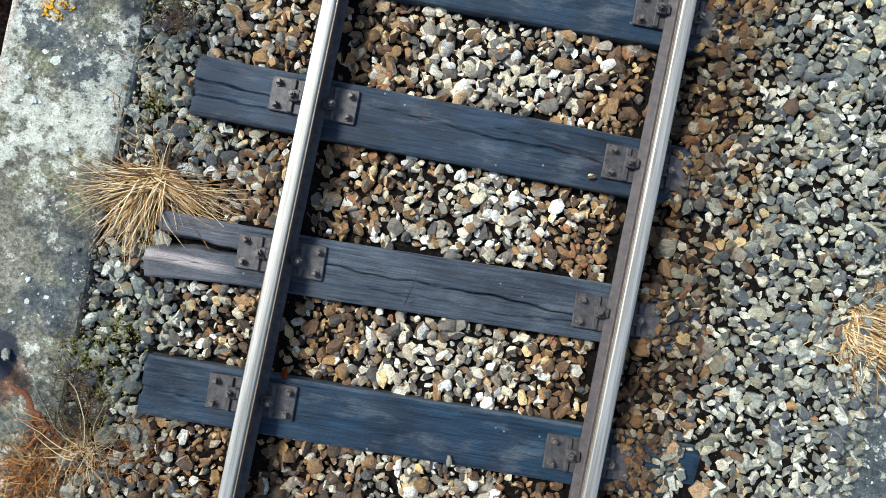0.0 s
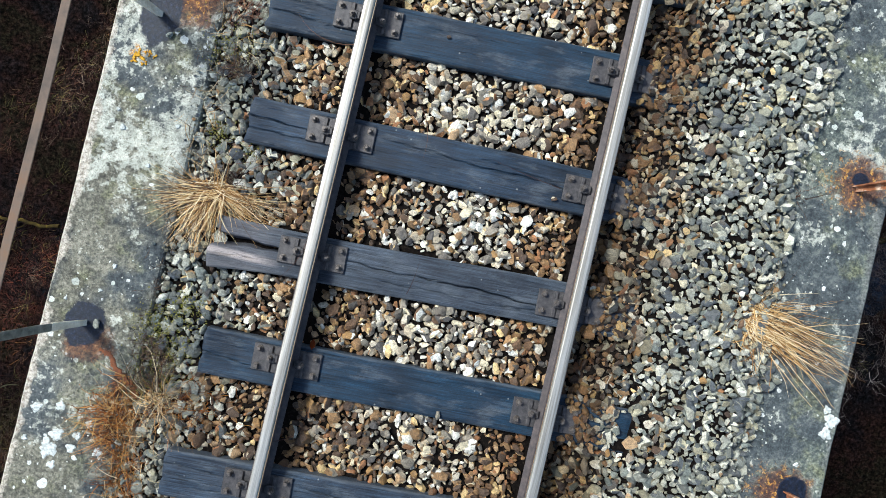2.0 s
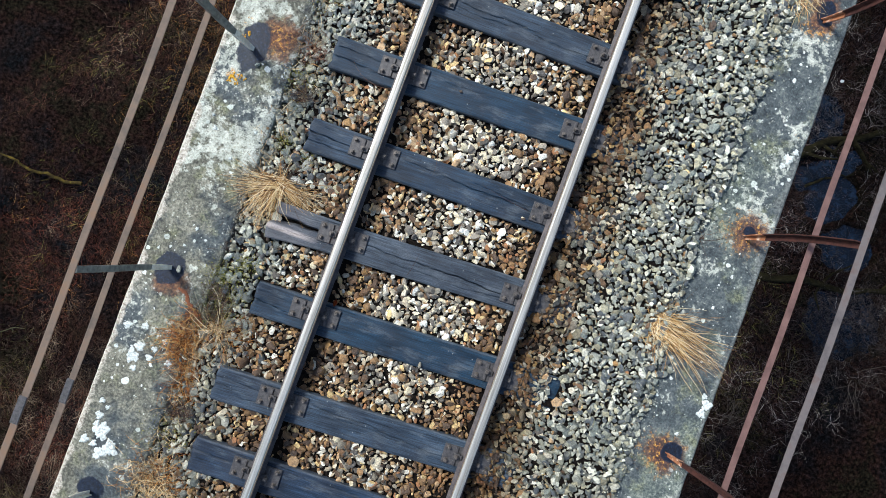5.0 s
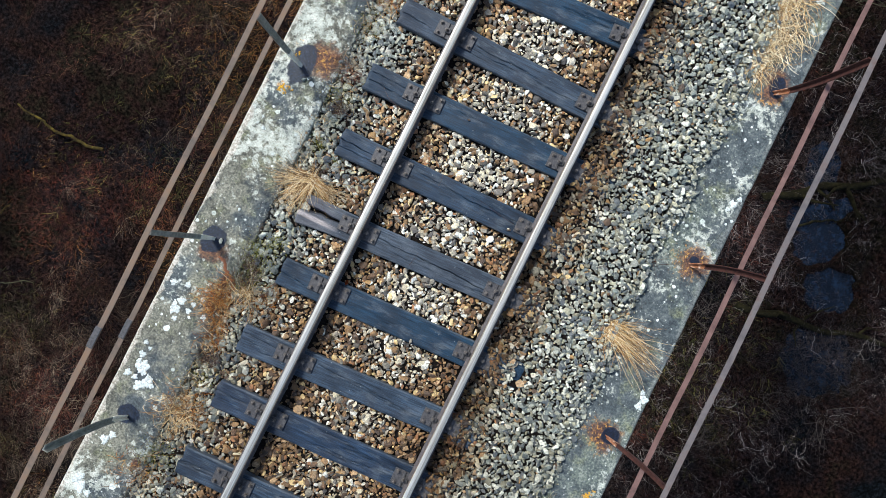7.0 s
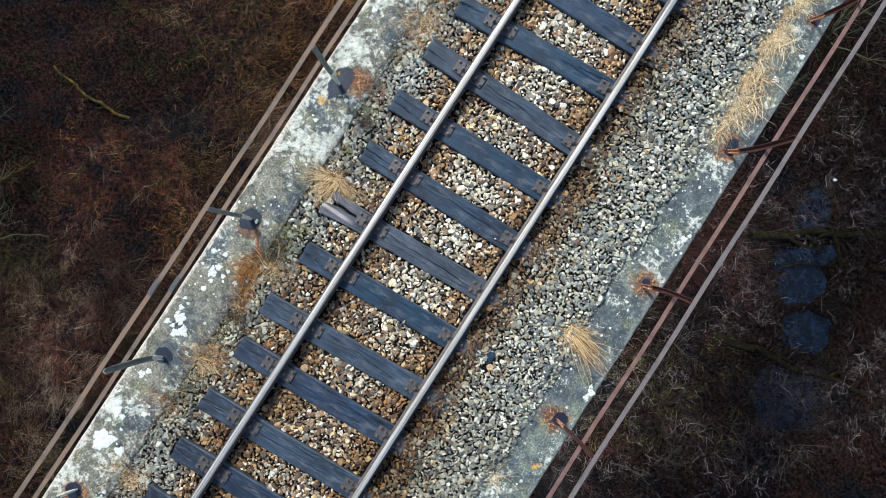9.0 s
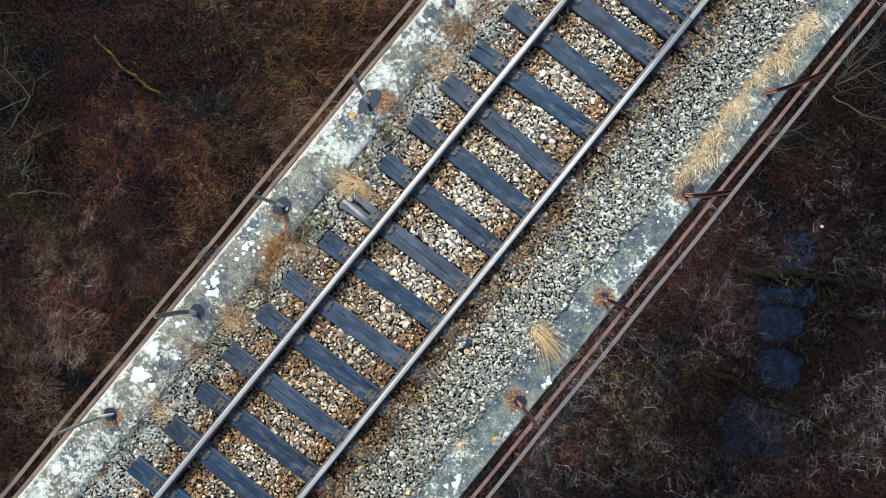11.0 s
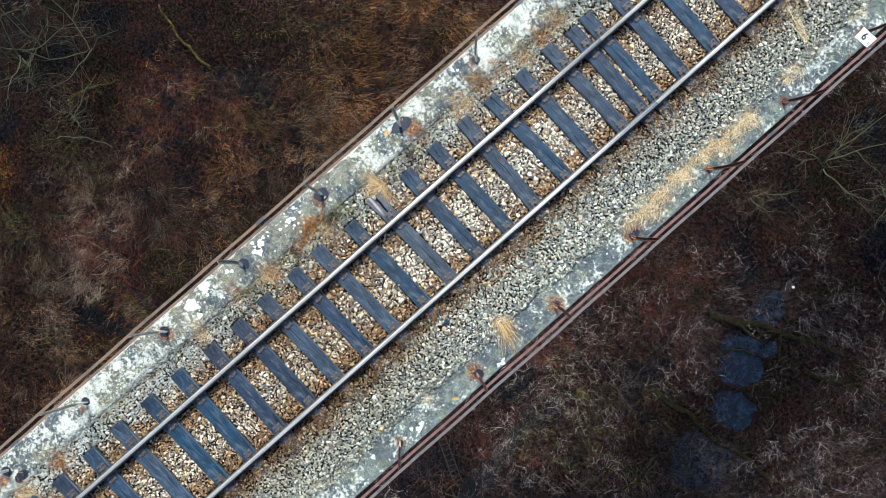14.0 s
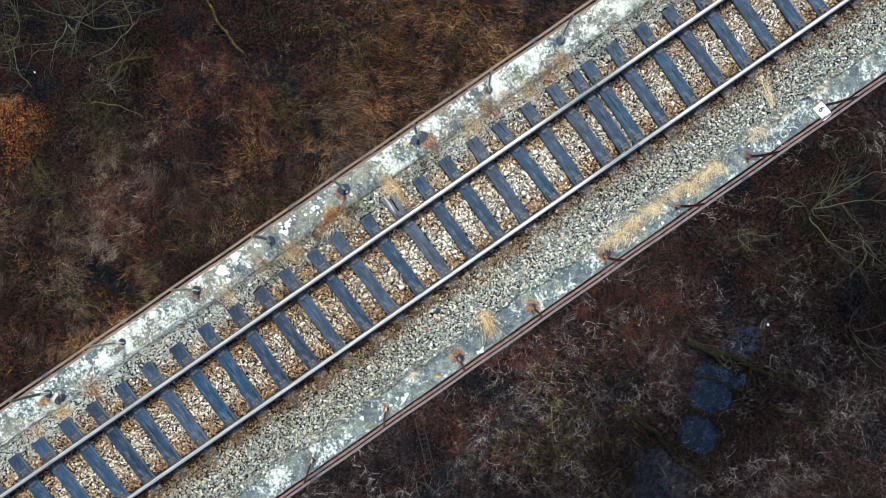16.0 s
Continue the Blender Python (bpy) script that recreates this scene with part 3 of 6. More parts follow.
def sweep(profile, ys, closed=True):
    """A profile of (x, z) points drawn along y."""
    n, m = len(profile), len(ys)
    verts = [(x, y, z) for y in ys for x, z in profile]
    steps = range(n if closed else n - 1)
    faces = [(j * n + i, j * n + (i + 1) % n, (j + 1) * n + (i + 1) % n, (j + 1) * n + i) for j in range(m - 1) for i in steps]
    me = bpy.data.meshes.new("sweep")
    me.from_pydata(verts, [], faces + ([tuple(range(n)), tuple((m - 1) * n + i for i in reversed(range(n)))] if closed else []))
    return me


def wave(x, y, seed=0.0):
    """Cheap smooth noise on arrays, about -1 to 1."""
    s = seed * 1.7
    return (np.sin(x * 1.0 + 1.3 * np.sin(y * 0.7 + s) + s) + np.sin(y * 1.27 + 1.1 * np.sin(x * 0.83 - s) + 2 * s) + np.sin((x + y) * 0.61 + 3 * s)
            + 0.6 * np.sin(x * 2.3 - y * 1.9 + s) + 0.6 * np.sin(x * 1.7 + y * 2.9 - s)) / 3.2


def hull_stone(rng, corners=13):
    bm = bmesh.new()
    wide, deep = rng.uniform(0.52, 0.9), rng.uniform(0.42, 0.66)
    for i in range(corners):
        h = 1 - (2 * i + 1) / corners
        a = i * 2.39996 + wide * 40
        v = np.array([math.cos(a) * math.sqrt(1 - h * h), math.sin(a) * math.sqrt(1 - h * h), h]) + rng.normal(0, 0.22, 3)
        v = v / (np.abs(v) ** 2.5).sum() ** (1 / 2.5) * rng.uniform(0.86, 1.05)
        bm.verts.new((v[0], v[1] * wide, v[2] * deep))
    bmesh.ops.convex_hull(bm, input=bm.verts)
    loose = [v for v in bm.verts if not v.link_faces]
    bmesh.ops.delete(bm, geom=loose, context="VERTS")
    bmesh.ops.triangulate(bm, faces=bm.faces)
    bm.normal_update()
    return bm


def strands(rng, roots, azimuth, length, rise, width, droop=0.6, steps=3, curl=0.5, kink=0.0):
    """Ribbons that start at the roots and lean over; arrays of one value a blade. Returns points and quads."""
    n = len(roots)
    t = np.linspace(0, 1, steps + 1)[None, :]
    az = azimuth[:, None] + curl * (rng.uniform(-1, 1, n)[:, None]) * t
    if kink:
        az = az + np.cumsum(rng.normal(0, kink, (n, steps + 1)), 1)
    step = length[:, None] / steps
    dx = np.cumsum(np.cos(az) * step, 1) - np.cos(az[:, :1]) * step
    dy = np.cumsum(np.sin(az) * step, 1) - np.sin(az[:, :1]) * step
    flat = 1 - rise[:, None] * 0.45
    px, py = roots[:, :1] + dx * flat, roots[:, 1:2] + dy * flat
    pz = roots[:, 2:3] + length[:, None] * rise[:, None] * (t - droop * t * t)
    w = width[:, None] * (1 - 0.75 * t) * 0.5
    ox, oy = -np.sin(az) * w, np.cos(az) * w
    a = np.stack([px - ox, py - oy, pz - w * 0.4], 2)
    b = np.stack([px + ox, py + oy, pz + w * 0.4], 2)
    verts = np.stack([a, b], 2).reshape(-1, 3)
    base = (np.arange(n) * (steps + 1) * 2)[:, None] + (np.arange(steps) * 2)[None, :]
    faces = np.stack([base, base + 1, base + 3, base + 2], 2).reshape(-1, 4)
    return verts, faces


def tube(points, radii, sides=5):
    """Points and quads of a tapering tube along a line."""
    pts = np.asarray(points, float)
    d = np.gradient(pts, axis=0)
    d /= np.linalg.norm(d, axis=1)[:, None] + 1e-9
    up = np.where(np.abs(d[:, 2:3]) > 0.9, np.array([[1.0, 0, 0]]), np.array([[0, 0, 1.0]]))
    s = np.cross(d, up)
    s /= np.linalg.norm(s, axis=1)[:, None] + 1e-9
    u = np.cross(s, d)
    ang = np.arange(sides) / sides * 2 * math.pi
    ring = s[:, None, :] * np.cos(ang)[None, :, None] + u[:, None, :] * np.sin(ang)[None, :, None]
    verts = (pts[:, None, :] + ring * np.asarray(radii)[:, None, None]).reshape(-1, 3)
    m = len(pts)
    j, i = np.meshgrid(np.arange(m - 1), np.arange(sides), indexing="ij")
    f = np.stack([j * sides + i, j * sides + (i + 1) % sides, (j + 1) * sides + (i + 1) % sides, (j + 1) * sides + i], 2).reshape(-1, 4)
    return verts, f


def joined(pieces):
    verts, faces, at = [], [], 0
    for v, f in pieces:
        verts.append(v)
        faces.append(f + at)
        at += len(v)
    return np.concatenate(verts), np.concatenate(faces)


def blotch(name, x, y, z, r, material, seed, stretch=1.0, turn=0.0, thick=0.003, parent=None):
    """A thin crust with an uneven outline, with a slightly domed top."""
    rng = np.random.default_rng(seed)
    n = 40
    a = np.arange(n) / n * 2 * math.pi
    rad = r * (1 + 0.16 * np.sin(3 * a + rng.uniform(0, 6)) + 0.12 * np.sin(5 * a + rng.uniform(0, 6)) + 0.08 * np.sin(11 * a + rng.uniform(0, 6)) + rng.uniform(-0.09, 0.09, n))
    px, py = rad * np.cos(a) * stretch, rad * np.sin(a)
    c, s = math.cos(turn), math.sin(turn)
    px, py = px * c - py * s, px * s + py * c
    verts = [(0, 0, thick)]
    for k, h in ((0.75, thick), (1.0, -0.004)):
        verts += [(px[i] * k, py[i] * k, h) for i in range(n)]
    faces = [(0, 1 + i, 1 + (i + 1) % n) for i in range(n)]
    faces += [(1 + i, 1 + n + i, 1 + n + (i + 1) % n, 1 + (i + 1) % n) for i in range(n)]
    me = bpy.data.meshes.new(name)
    me.from_pydata(verts, [], faces)
    ob = part(name, me, material, parent)
    ob.location = (x, y, z)
    return ob


# ---- ground and stream ----
DECK_END = 36.0
POOLS = [(15.2, 9.9, 1.55, 0.6, 42), (15.9, 8.7, 1.3, 0.8, 45), (17.3, 6.9, 1.2, 0.95, 28), (18.2, 3.6, 1.6, 1.5, 20), (14.5, 12.0, 0.8, 1.2, 20)]  # x, y, half sizes, turn


def pool_rim(x, y, pool):
    """Below 1 inside a pool: a squarish outline with a ragged rim."""
    px, py, a, b, turn = pool
    c, s = math.cos(radians(turn)), math.sin(radians(turn))
    u, v = ((x - px) * c + (y - py) * s) / a, ((y - py) * c - (x - px) * s) / b
    return (np.abs(u) ** 3 + np.abs(v) ** 3) ** (1 / 3) + 0.16 * wave(x * 3.1, y * 3.1, 3) + 0.10 * wave(x * 8, y * 8, 13)


CHANNEL = [(10.6, 0.4), (10.36, -0.68), (10.27, -2.11), (10.59, -4.17), (10.9, -6.2), (11.5, -10)]


def ground_z(x, y):
    z = -22 + 0.22 * wave(x * 0.5, y * 0.5, 1) + 0.14 * wave(x * 1.7, y * 1.7, 2) + 0.35 * np.clip(-x / 8, 0, 1) * wave(x * 0.8, y * 0.8, 7)
    for pool in POOLS:
        rim = pool_rim(x, y, pool)
        flat = 1 / (1 + np.exp(np.clip((rim - 2.0) * 5, -40, 40)))
        z = z * (1 - flat) - 22.15 * flat
    for pool in POOLS:
        z = z - 0.6 / (1 + np.exp(np.clip((pool_rim(x, y, pool) - 1.0) * 14, -40, 40)))
    for (xa, ya), (xb, yb) in zip(CHANNEL[:-1], CHANNEL[1:]):
        t = np.clip(((x - xa) * (xb - xa) + (y - ya) * (yb - ya)) / ((xb - xa) ** 2 + (yb - ya) ** 2), 0, 1)
        d = np.hypot(x - xa - t * (xb - xa), y - ya - t * (yb - ya))
        z = z - 0.75 * np.exp(-(d / 0.6) ** 2)
    side = np.clip((np.abs(y) - 31) / 6, 0, 1)
    side = side * side * (3 - 2 * side)
    return z * (1 - side) - 0.75 * side


OUT = np.array([42, 60, 100, 200, 500, 1500.0])
axis_x = np.concatenate([-OUT[::-1], np.arange(-34, 12, 0.5), np.arange(12, 21.5, 0.13), np.arange(21.5, 34, 0.5), OUT])
axis_y = np.concatenate([-OUT[::-1], np.arange(-37, 1.5, 0.5), np.arange(1.5, 12, 0.13), np.arange(12, 37.1, 0.5), OUT])
gx, gy = np.meshgrid(axis_x, axis_y)
gv = np.stack([gx, gy, ground_z(gx, gy)], 2).reshape(-1, 3)
gi = np.arange(gx.size).reshape(gx.shape)
gf = np.stack([gi[:-1, :-1], gi[:-1, 1:], gi[1:, 1:], gi[1:, :-1]], 2).reshape(-1, 4)
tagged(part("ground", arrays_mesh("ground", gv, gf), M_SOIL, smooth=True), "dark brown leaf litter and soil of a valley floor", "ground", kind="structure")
STREAM = [(5.5, 21.5), (8.2, 17.8), (12.8, 13.4), (15.3, 9.6), (17.2, 6.6), (18.6, 3.4), (20.0, -1.0)]


def stream_sheet(line, half, z):
    sheet, edge = bmesh.new(), []
    for k, (px, py) in enumerate(line):
        a, b = line[max(k - 1, 0)], line[min(k + 1, len(line) - 1)]
        d = Vector((b[0] - a[0], b[1] - a[1], 0)).normalized()
        edge.append([sheet.verts.new((px - d.y * w, py + d.x * w, z)) for w in (-half, half)])
    for a, b in zip(edge[:-1], edge[1:]):
        sheet.faces.new((a[0], a[1], b[1], b[0]))
    bmesh.ops.recalc_face_normals(sheet, faces=sheet.faces)
    return sheet


tagged(part("water", stream_sheet(STREAM, 3.0, -22.42), M_WATER), "still blue-grey water of a small overgrown stream", "water", kind="structure")
tagged(part("water", stream_sheet(CHANNEL, 1.0, -22.5), M_DITCH), "black water of a narrow ditch", "water", kind="structure")

# ---- deck and kerbs ----
LEFT_EDGE, RIGHT_EDGE, KERB_Z = -2.29, 2.50, -0.07


def kerb(name, x0, x1, outer, material, label):
    """A long kerb beam; the outer edge is chipped."""
    fine = np.concatenate([[-DECK_END, -30, -20], np.arange(-13, 13.001, 0.04), [20, 30, DECK_END]])
    w = x1 - x0
    prof = [(0, -0.45), (0, -0.012), (0.012, 0.0), (w * 0.25, 0.0), (w * 0.5, 0.001), (w * 0.75, 0), (w - 0.012, 0.0), (w, -0.012), (w, -0.45)]
    pts = np.array([[(x0 + px, y, KERB_Z + pz) for px, pz in prof] for y in fine])
    chip = 0.007 * wave(fine * 9, fine * 3, 5) + 0.009 * np.clip(wave(fine * 2.7, fine * 1.1, 8) - 0.35, 0, 1) * 3
    if outer < 0:
        pts[:, 1, 2] -= np.abs(chip)
        pts[:, 2, 0] += np.abs(chip) * 1.2
        pts[:, 0:2, 0] += chip[:, None] * 0.4
    else:
        pts[:, 7, 2] -= np.abs(chip)
        pts[:, 6, 0] -= np.abs(chip) * 1.2
        pts[:, 7:9, 0] -= chip[:, None] * 0.4
    pts[:, 3:6, 2] += (0.003 * wave(fine * 2, fine, 3))[:, None]
    n, m = len(prof), len(fine)
    idx = np.arange(n * m).reshape(m, n)
    f = np.stack([idx[:-1, :-1], idx[:-1, 1:], idx[1:, 1:], idx[1:, :-1]], 2).reshape(-1, 4)
    tagged(part(name, arrays_mesh(name, pts.reshape(-1, 3), f[:, ::-1]), material), label, "kerb", kind="structure")


kerb("kerb_left", LEFT_EDGE, -1.655, -1, M_KERB_L, "grey concrete kerb beam with pale lichen and rust stains")
kerb("kerb_right", 1.86, RIGHT_EDGE, 1, M_KERB_R, "dark damp concrete kerb beam with white lichen spots")
tagged(part("bridge_deck", box(-2.05, 2.28, -DECK_END, DECK_END, -1.3, -0.42, 0.02), M_DECK), "plain grey concrete slab of a railway bridge", "bridge deck", kind="structure")

# ---- ballast ----
SLEEPERS = [(-9.49, -9.40), (-8.90, -8.78), (-8.22, -8.08), (-7.56, -7.45), (-6.85, -6.80), (-6.17, -6.10), (-5.45, -5.38), (-4.74, -4.72), (-4.00, -4.02),
            (-3.35, -3.29), (-2.70, -2.64), (-1.98, -1.91), (-1.39, -1.285), (-0.645, -0.572), (0.005, 0.087), (0.735, 0.768), (1.428, 1.475), (2.145, 2.12),
            (2.79, 2.886), (3.51, 3.53), (4.20, 4.25), (4.754, 4.73), (5.105, 5.095), (5.763, 5.745), (6.51, 6.50), (7.20, 7.234), (7.91, 7.92),
            (8.60, 8.60), (9.34, 9.34), (9.95, 9.95), (10.65, 10.66), (11.35, 11.36), (12.05, 12.06), (-10.2, -10.1), (-10.9, -10.8), (-11.6, -11.5)]
SLEEPERS.sort()
LEFT_TIP, RIGHT_TIP = -1.31, 1.27


def sleeper_mid(x, row):
    yl, yr = row
    return yl + (yr - yl) * (x + 1.25) / 1.92


def bed_z(x, y):
    """The top of the ballast: low between the sleepers, heaped over their ends on the wide shoulder."""
    z = -0.055 + 0.012 * wave(x * 5, y * 5, 4)
    z = z + 0.075 * np.clip((x - 0.85) / 0.3, 0, 1) * np.clip((2.1 - x) / 0.35, 0, 1)
    z = z + 0.02 * np.exp(-(x / 0.4) ** 2)
    return z - 0.012 * np.clip((-1.35 - x) / 0.2, 0, 1)


bx = np.linspace(-1.675, 1.88, 60)
by = np.linspace(-12.2, 12.9, 220)
BX, BY = np.meshgrid(bx, by)
BZ = bed_z(BX, BY) - 0.021
BZ[:, 0] = BZ[:, -1] = -0.4
bi = np.arange(BX.size).reshape(BX.shape)
bf = np.stack([bi[:-1, :-1], bi[:-1, 1:], bi[1:, 1:], bi[1:, :-1]], 2).reshape(-1, 4)
ballast = tagged(new("ballast"), "crushed stone track ballast, rust-brown between the rails and grey outside", "ballast", kind="stuff")
part("ballast_bed", arrays_mesh("ballast_bed", np.stack([BX, BY, BZ], 2).reshape(-1, 3), bf), M_BED, ballast, "gritty dirt under the stones, coloured near black for the shade in the gaps", True)

for y0, y1 in ((-DECK_END, -11.5), (12.5, DECK_END)):
    fx, fy = np.meshgrid(bx, np.linspace(y0, y1, 90))
    fz = bed_z(fx, fy) - 0.012
    fz[:, 0] = fz[:, -1] = -0.4
    fi = np.arange(fx.size).reshape(fx.shape)
    ff = np.stack([fi[:-1, :-1], fi[:-1, 1:], fi[1:, 1:], fi[1:, :-1]], 2).reshape(-1, 4)
    part("ballast_bed", arrays_mesh("ballast_bed", np.stack([fx, fy, fz], 2).reshape(-1, 3), ff), M_BED_FAR, ballast, "coarse grey-brown ballast further along the track", True)

rng = np.random.default_rng(11)
SHAPES = [hull_stone(rng, 14) for _ in range(22)] + [hull_stone(rng, 9) for _ in range(10)]
shape_v = [np.array([v.co[:] for v in b.verts]) for b in SHAPES]
for b in SHAPES:
    b.verts.index_update()
shape_f = [np.array([[v.index for v in f.verts] for f in b.faces]) for b in SHAPES]
cell = 0.0324
sx, sy = np.meshgrid(np.arange(-1.76, 2.2, cell), np.arange(-11.6, 12.6, cell))
sx, sy = sx.ravel() + rng.uniform(-0.5, 0.5, sx.size) * cell, sy.ravel() + rng.uniform(-0.5, 0.5, sx.size) * cell
spill = np.clip((-2.4 - sy) / 1.6, 0, 1) + 0.7 * np.clip((sy - 1.6) / 1.2, 0, 1)
left_rim = -1.64 + 0.012 * wave(sy * 4, sy * 1.3, 6) + 0.012 * wave(sy * 13, sy * 7, 16) - spill * (0.07 + 0.06 * wave(sy * 2.1, sy * 0.7, 26))
right_rim = 1.985 + 0.06 * wave(sy * 2.2, sy * 0.9, 9) + 0.05 * wave(sy * 11, sy * 6, 19)
keep = ((sx > left_rim) & (sx < right_rim)) | (rng.uniform(size=sx.size) < np.where(sx < 0, 0.12, 0.3) * np.exp(-np.maximum(left_rim - sx, sx - right_rim) / 0.05))
rows_y = np.array([sleeper_mid(0.0, r) for r in SLEEPERS])
nearest = np.array(SLEEPERS)[np.argmin(np.abs(sy[:, None] - rows_y[None, :]), 1)]
mid = nearest[:, 0] + (nearest[:, 1] - nearest[:, 0]) * (sx + 1.25) / 1.92
gap = np.abs(sy - mid)
reach = 0.85 + 0.04 * wave(sy * 6, sy * 3, 12)
bare = (gap < 0.142) & (sx > LEFT_TIP - 0.015) & (sx < reach) | (gap < 0.07) & (sx > 0) & (sx < 0.93)
bare |= (np.abs(sx - 1.225) < 0.045) & (np.abs(sy + 0.56) < 0.115)
size = np.clip(rng.lognormal(math.log(0.0268), 0.33, sx.size), 0.012, 0.052)
sz = bed_z(sx, sy) - 0.012 + rng.uniform(-0.018, 0.016, sx.size)
on_kerb = (sx < left_rim) | (sx > right_rim)
sz[on_kerb] = KERB_Z + size[on_kerb] * 0.4
shelf = (sx < -1.655) & ~on_kerb
sz[shelf] = np.maximum(sz[shelf], KERB_Z + size[shelf] * 0.35)
size[on_kerb] *= 0.7
under = (np.abs(np.abs(sx) - 0.757) < 0.075)
sz[under] -= 0.03
over = (gap < 0.15) & (sx >= reach) & (sx < RIGHT_TIP + 0.03)
sz[over] = np.maximum(sz[over], 0.014)
keep &= ~bare
sx, sy, sz, size = sx[keep], sy[keep], sz[keep], size[keep]
count = len(sx)
spin, tip, lean = rng.uniform(0, 6.283, count), rng.normal(0, 0.4, count), rng.normal(0, 0.4, count)
kind_of = np.where((np.abs(sy) < 3.6), rng.integers(0, 22, count), rng.integers(22, 32, count))
flatness = rng.uniform(0.75, 1.25, count)
single = np.zeros(count, bool)
near = np.where((np.abs(sx) < 0.66) & (sy > 0.2) & (sy < 0.56) | (np.abs(sx) < 0.66) & (sy > -0.44) & (sy < -0.16))[0][:300]
single[near] = True


def turned(i):
    return Matrix.LocRotScale((sx[i], sy[i], sz[i]), Euler((tip[i], lean[i], spin[i])), (size[i], size[i] * flatness[i], size[i]))


pieces = []
for kk in range(len(SHAPES)):
    ids = np.where((kind_of == kk) & ~single)[0]
    v = shape_v[kk]
    ca, sa, cb, sb, cc, sc = np.cos(tip[ids]), np.sin(tip[ids]), np.cos(lean[ids]), np.sin(lean[ids]), np.cos(spin[ids]), np.sin(spin[ids])
    x = v[None, :, 0] * size[ids][:, None]
    y = v[None, :, 1] * (size[ids] * flatness[ids])[:, None]
    z = v[None, :, 2] * size[ids][:, None]
    y, z = y * ca[:, None] - z * sa[:, None], y * sa[:, None] + z * ca[:, None]
    x, z = x * cb[:, None] + z * sb[:, None], -x * sb[:, None] + z * cb[:, None]
    x, y = x * cc[:, None] - y * sc[:, None], x * sc[:, None] + y * cc[:, None]
    verts = np.stack([x + sx[ids][:, None], y + sy[ids][:, None], z + sz[ids][:, None]], 2).reshape(-1, 3)
    faces = (shape_f[kk][None] + (np.arange(len(ids)) * len(v))[:, None, None]).reshape(-1, 3)
    pieces.append((verts, faces))
layer = arrays_mesh("stone_layer", *joined(pieces))
layer.polygons.foreach_set("use_smooth", np.ones(len(layer.polygons), bool))
layer.set_sharp_from_angle(angle=radians(40))
tagged(part("stone_layer", layer, M_STONE, ballast), kind="stuff")

# fine grit and chippings along both kerbs
rng = np.random.default_rng(12)
count_g = 8000
gyy = rng.uniform(-11.6, 12.6, count_g)
leftside = rng.uniform(size=count_g) < 0.62
gxx = np.where(leftside, -1.64 + rng.normal(0, 0.035, count_g), 1.975 + 0.06 * wave(gyy * 2.2, gyy * 0.9, 9) + np.abs(rng.normal(0, 0.055, count_g)) - 0.03)
keep = wave(gyy * 2.3, gxx * 6, 26) > -0.35
gxx, gyy = gxx[keep], gyy[keep]
gsize = np.clip(rng.lognormal(math.log(0.006), 0.45, len(gxx)), 0.003, 0.018)
chip_v = np.array([(1, 0, 0), (-0.9, 0.2, 0), (0.1, 0.8, 0.1), (-0.1, -0.9, 0), (0.1, 0.1, 0.6), (0, 0, -0.5)])
chip_f = np.array([(0, 2, 4), (2, 1, 4), (1, 3, 4), (3, 0, 4), (2, 0, 5), (1, 2, 5), (3, 1, 5), (0, 3, 5)])
turn_g = rng.uniform(0, 6.283, len(gxx))
vx = (chip_v[None, :, 0] * np.cos(turn_g)[:, None] - chip_v[None, :, 1] * np.sin(turn_g)[:, None]) * gsize[:, None]
vy = (chip_v[None, :, 0] * np.sin(turn_g)[:, None] + chip_v[None, :, 1] * np.cos(turn_g)[:, None]) * gsize[:, None]
vz = (chip_v[None, :, 2] + rng.uniform(-0.2, 0.2, (len(gxx), 6))) * gsize[:, None]
grit_v = np.stack([vx + gxx[:, None], vy + gyy[:, None], vz + (KERB_Z + gsize * 0.4)[:, None]], 2).reshape(-1, 3)
grit_f = (chip_f[None] + (np.arange(len(gxx)) * 6)[:, None, None]).reshape(-1, 3)
tagged(part("grit", arrays_mesh("grit", grit_v, grit_f), M_STONE, ballast), kind="stuff")


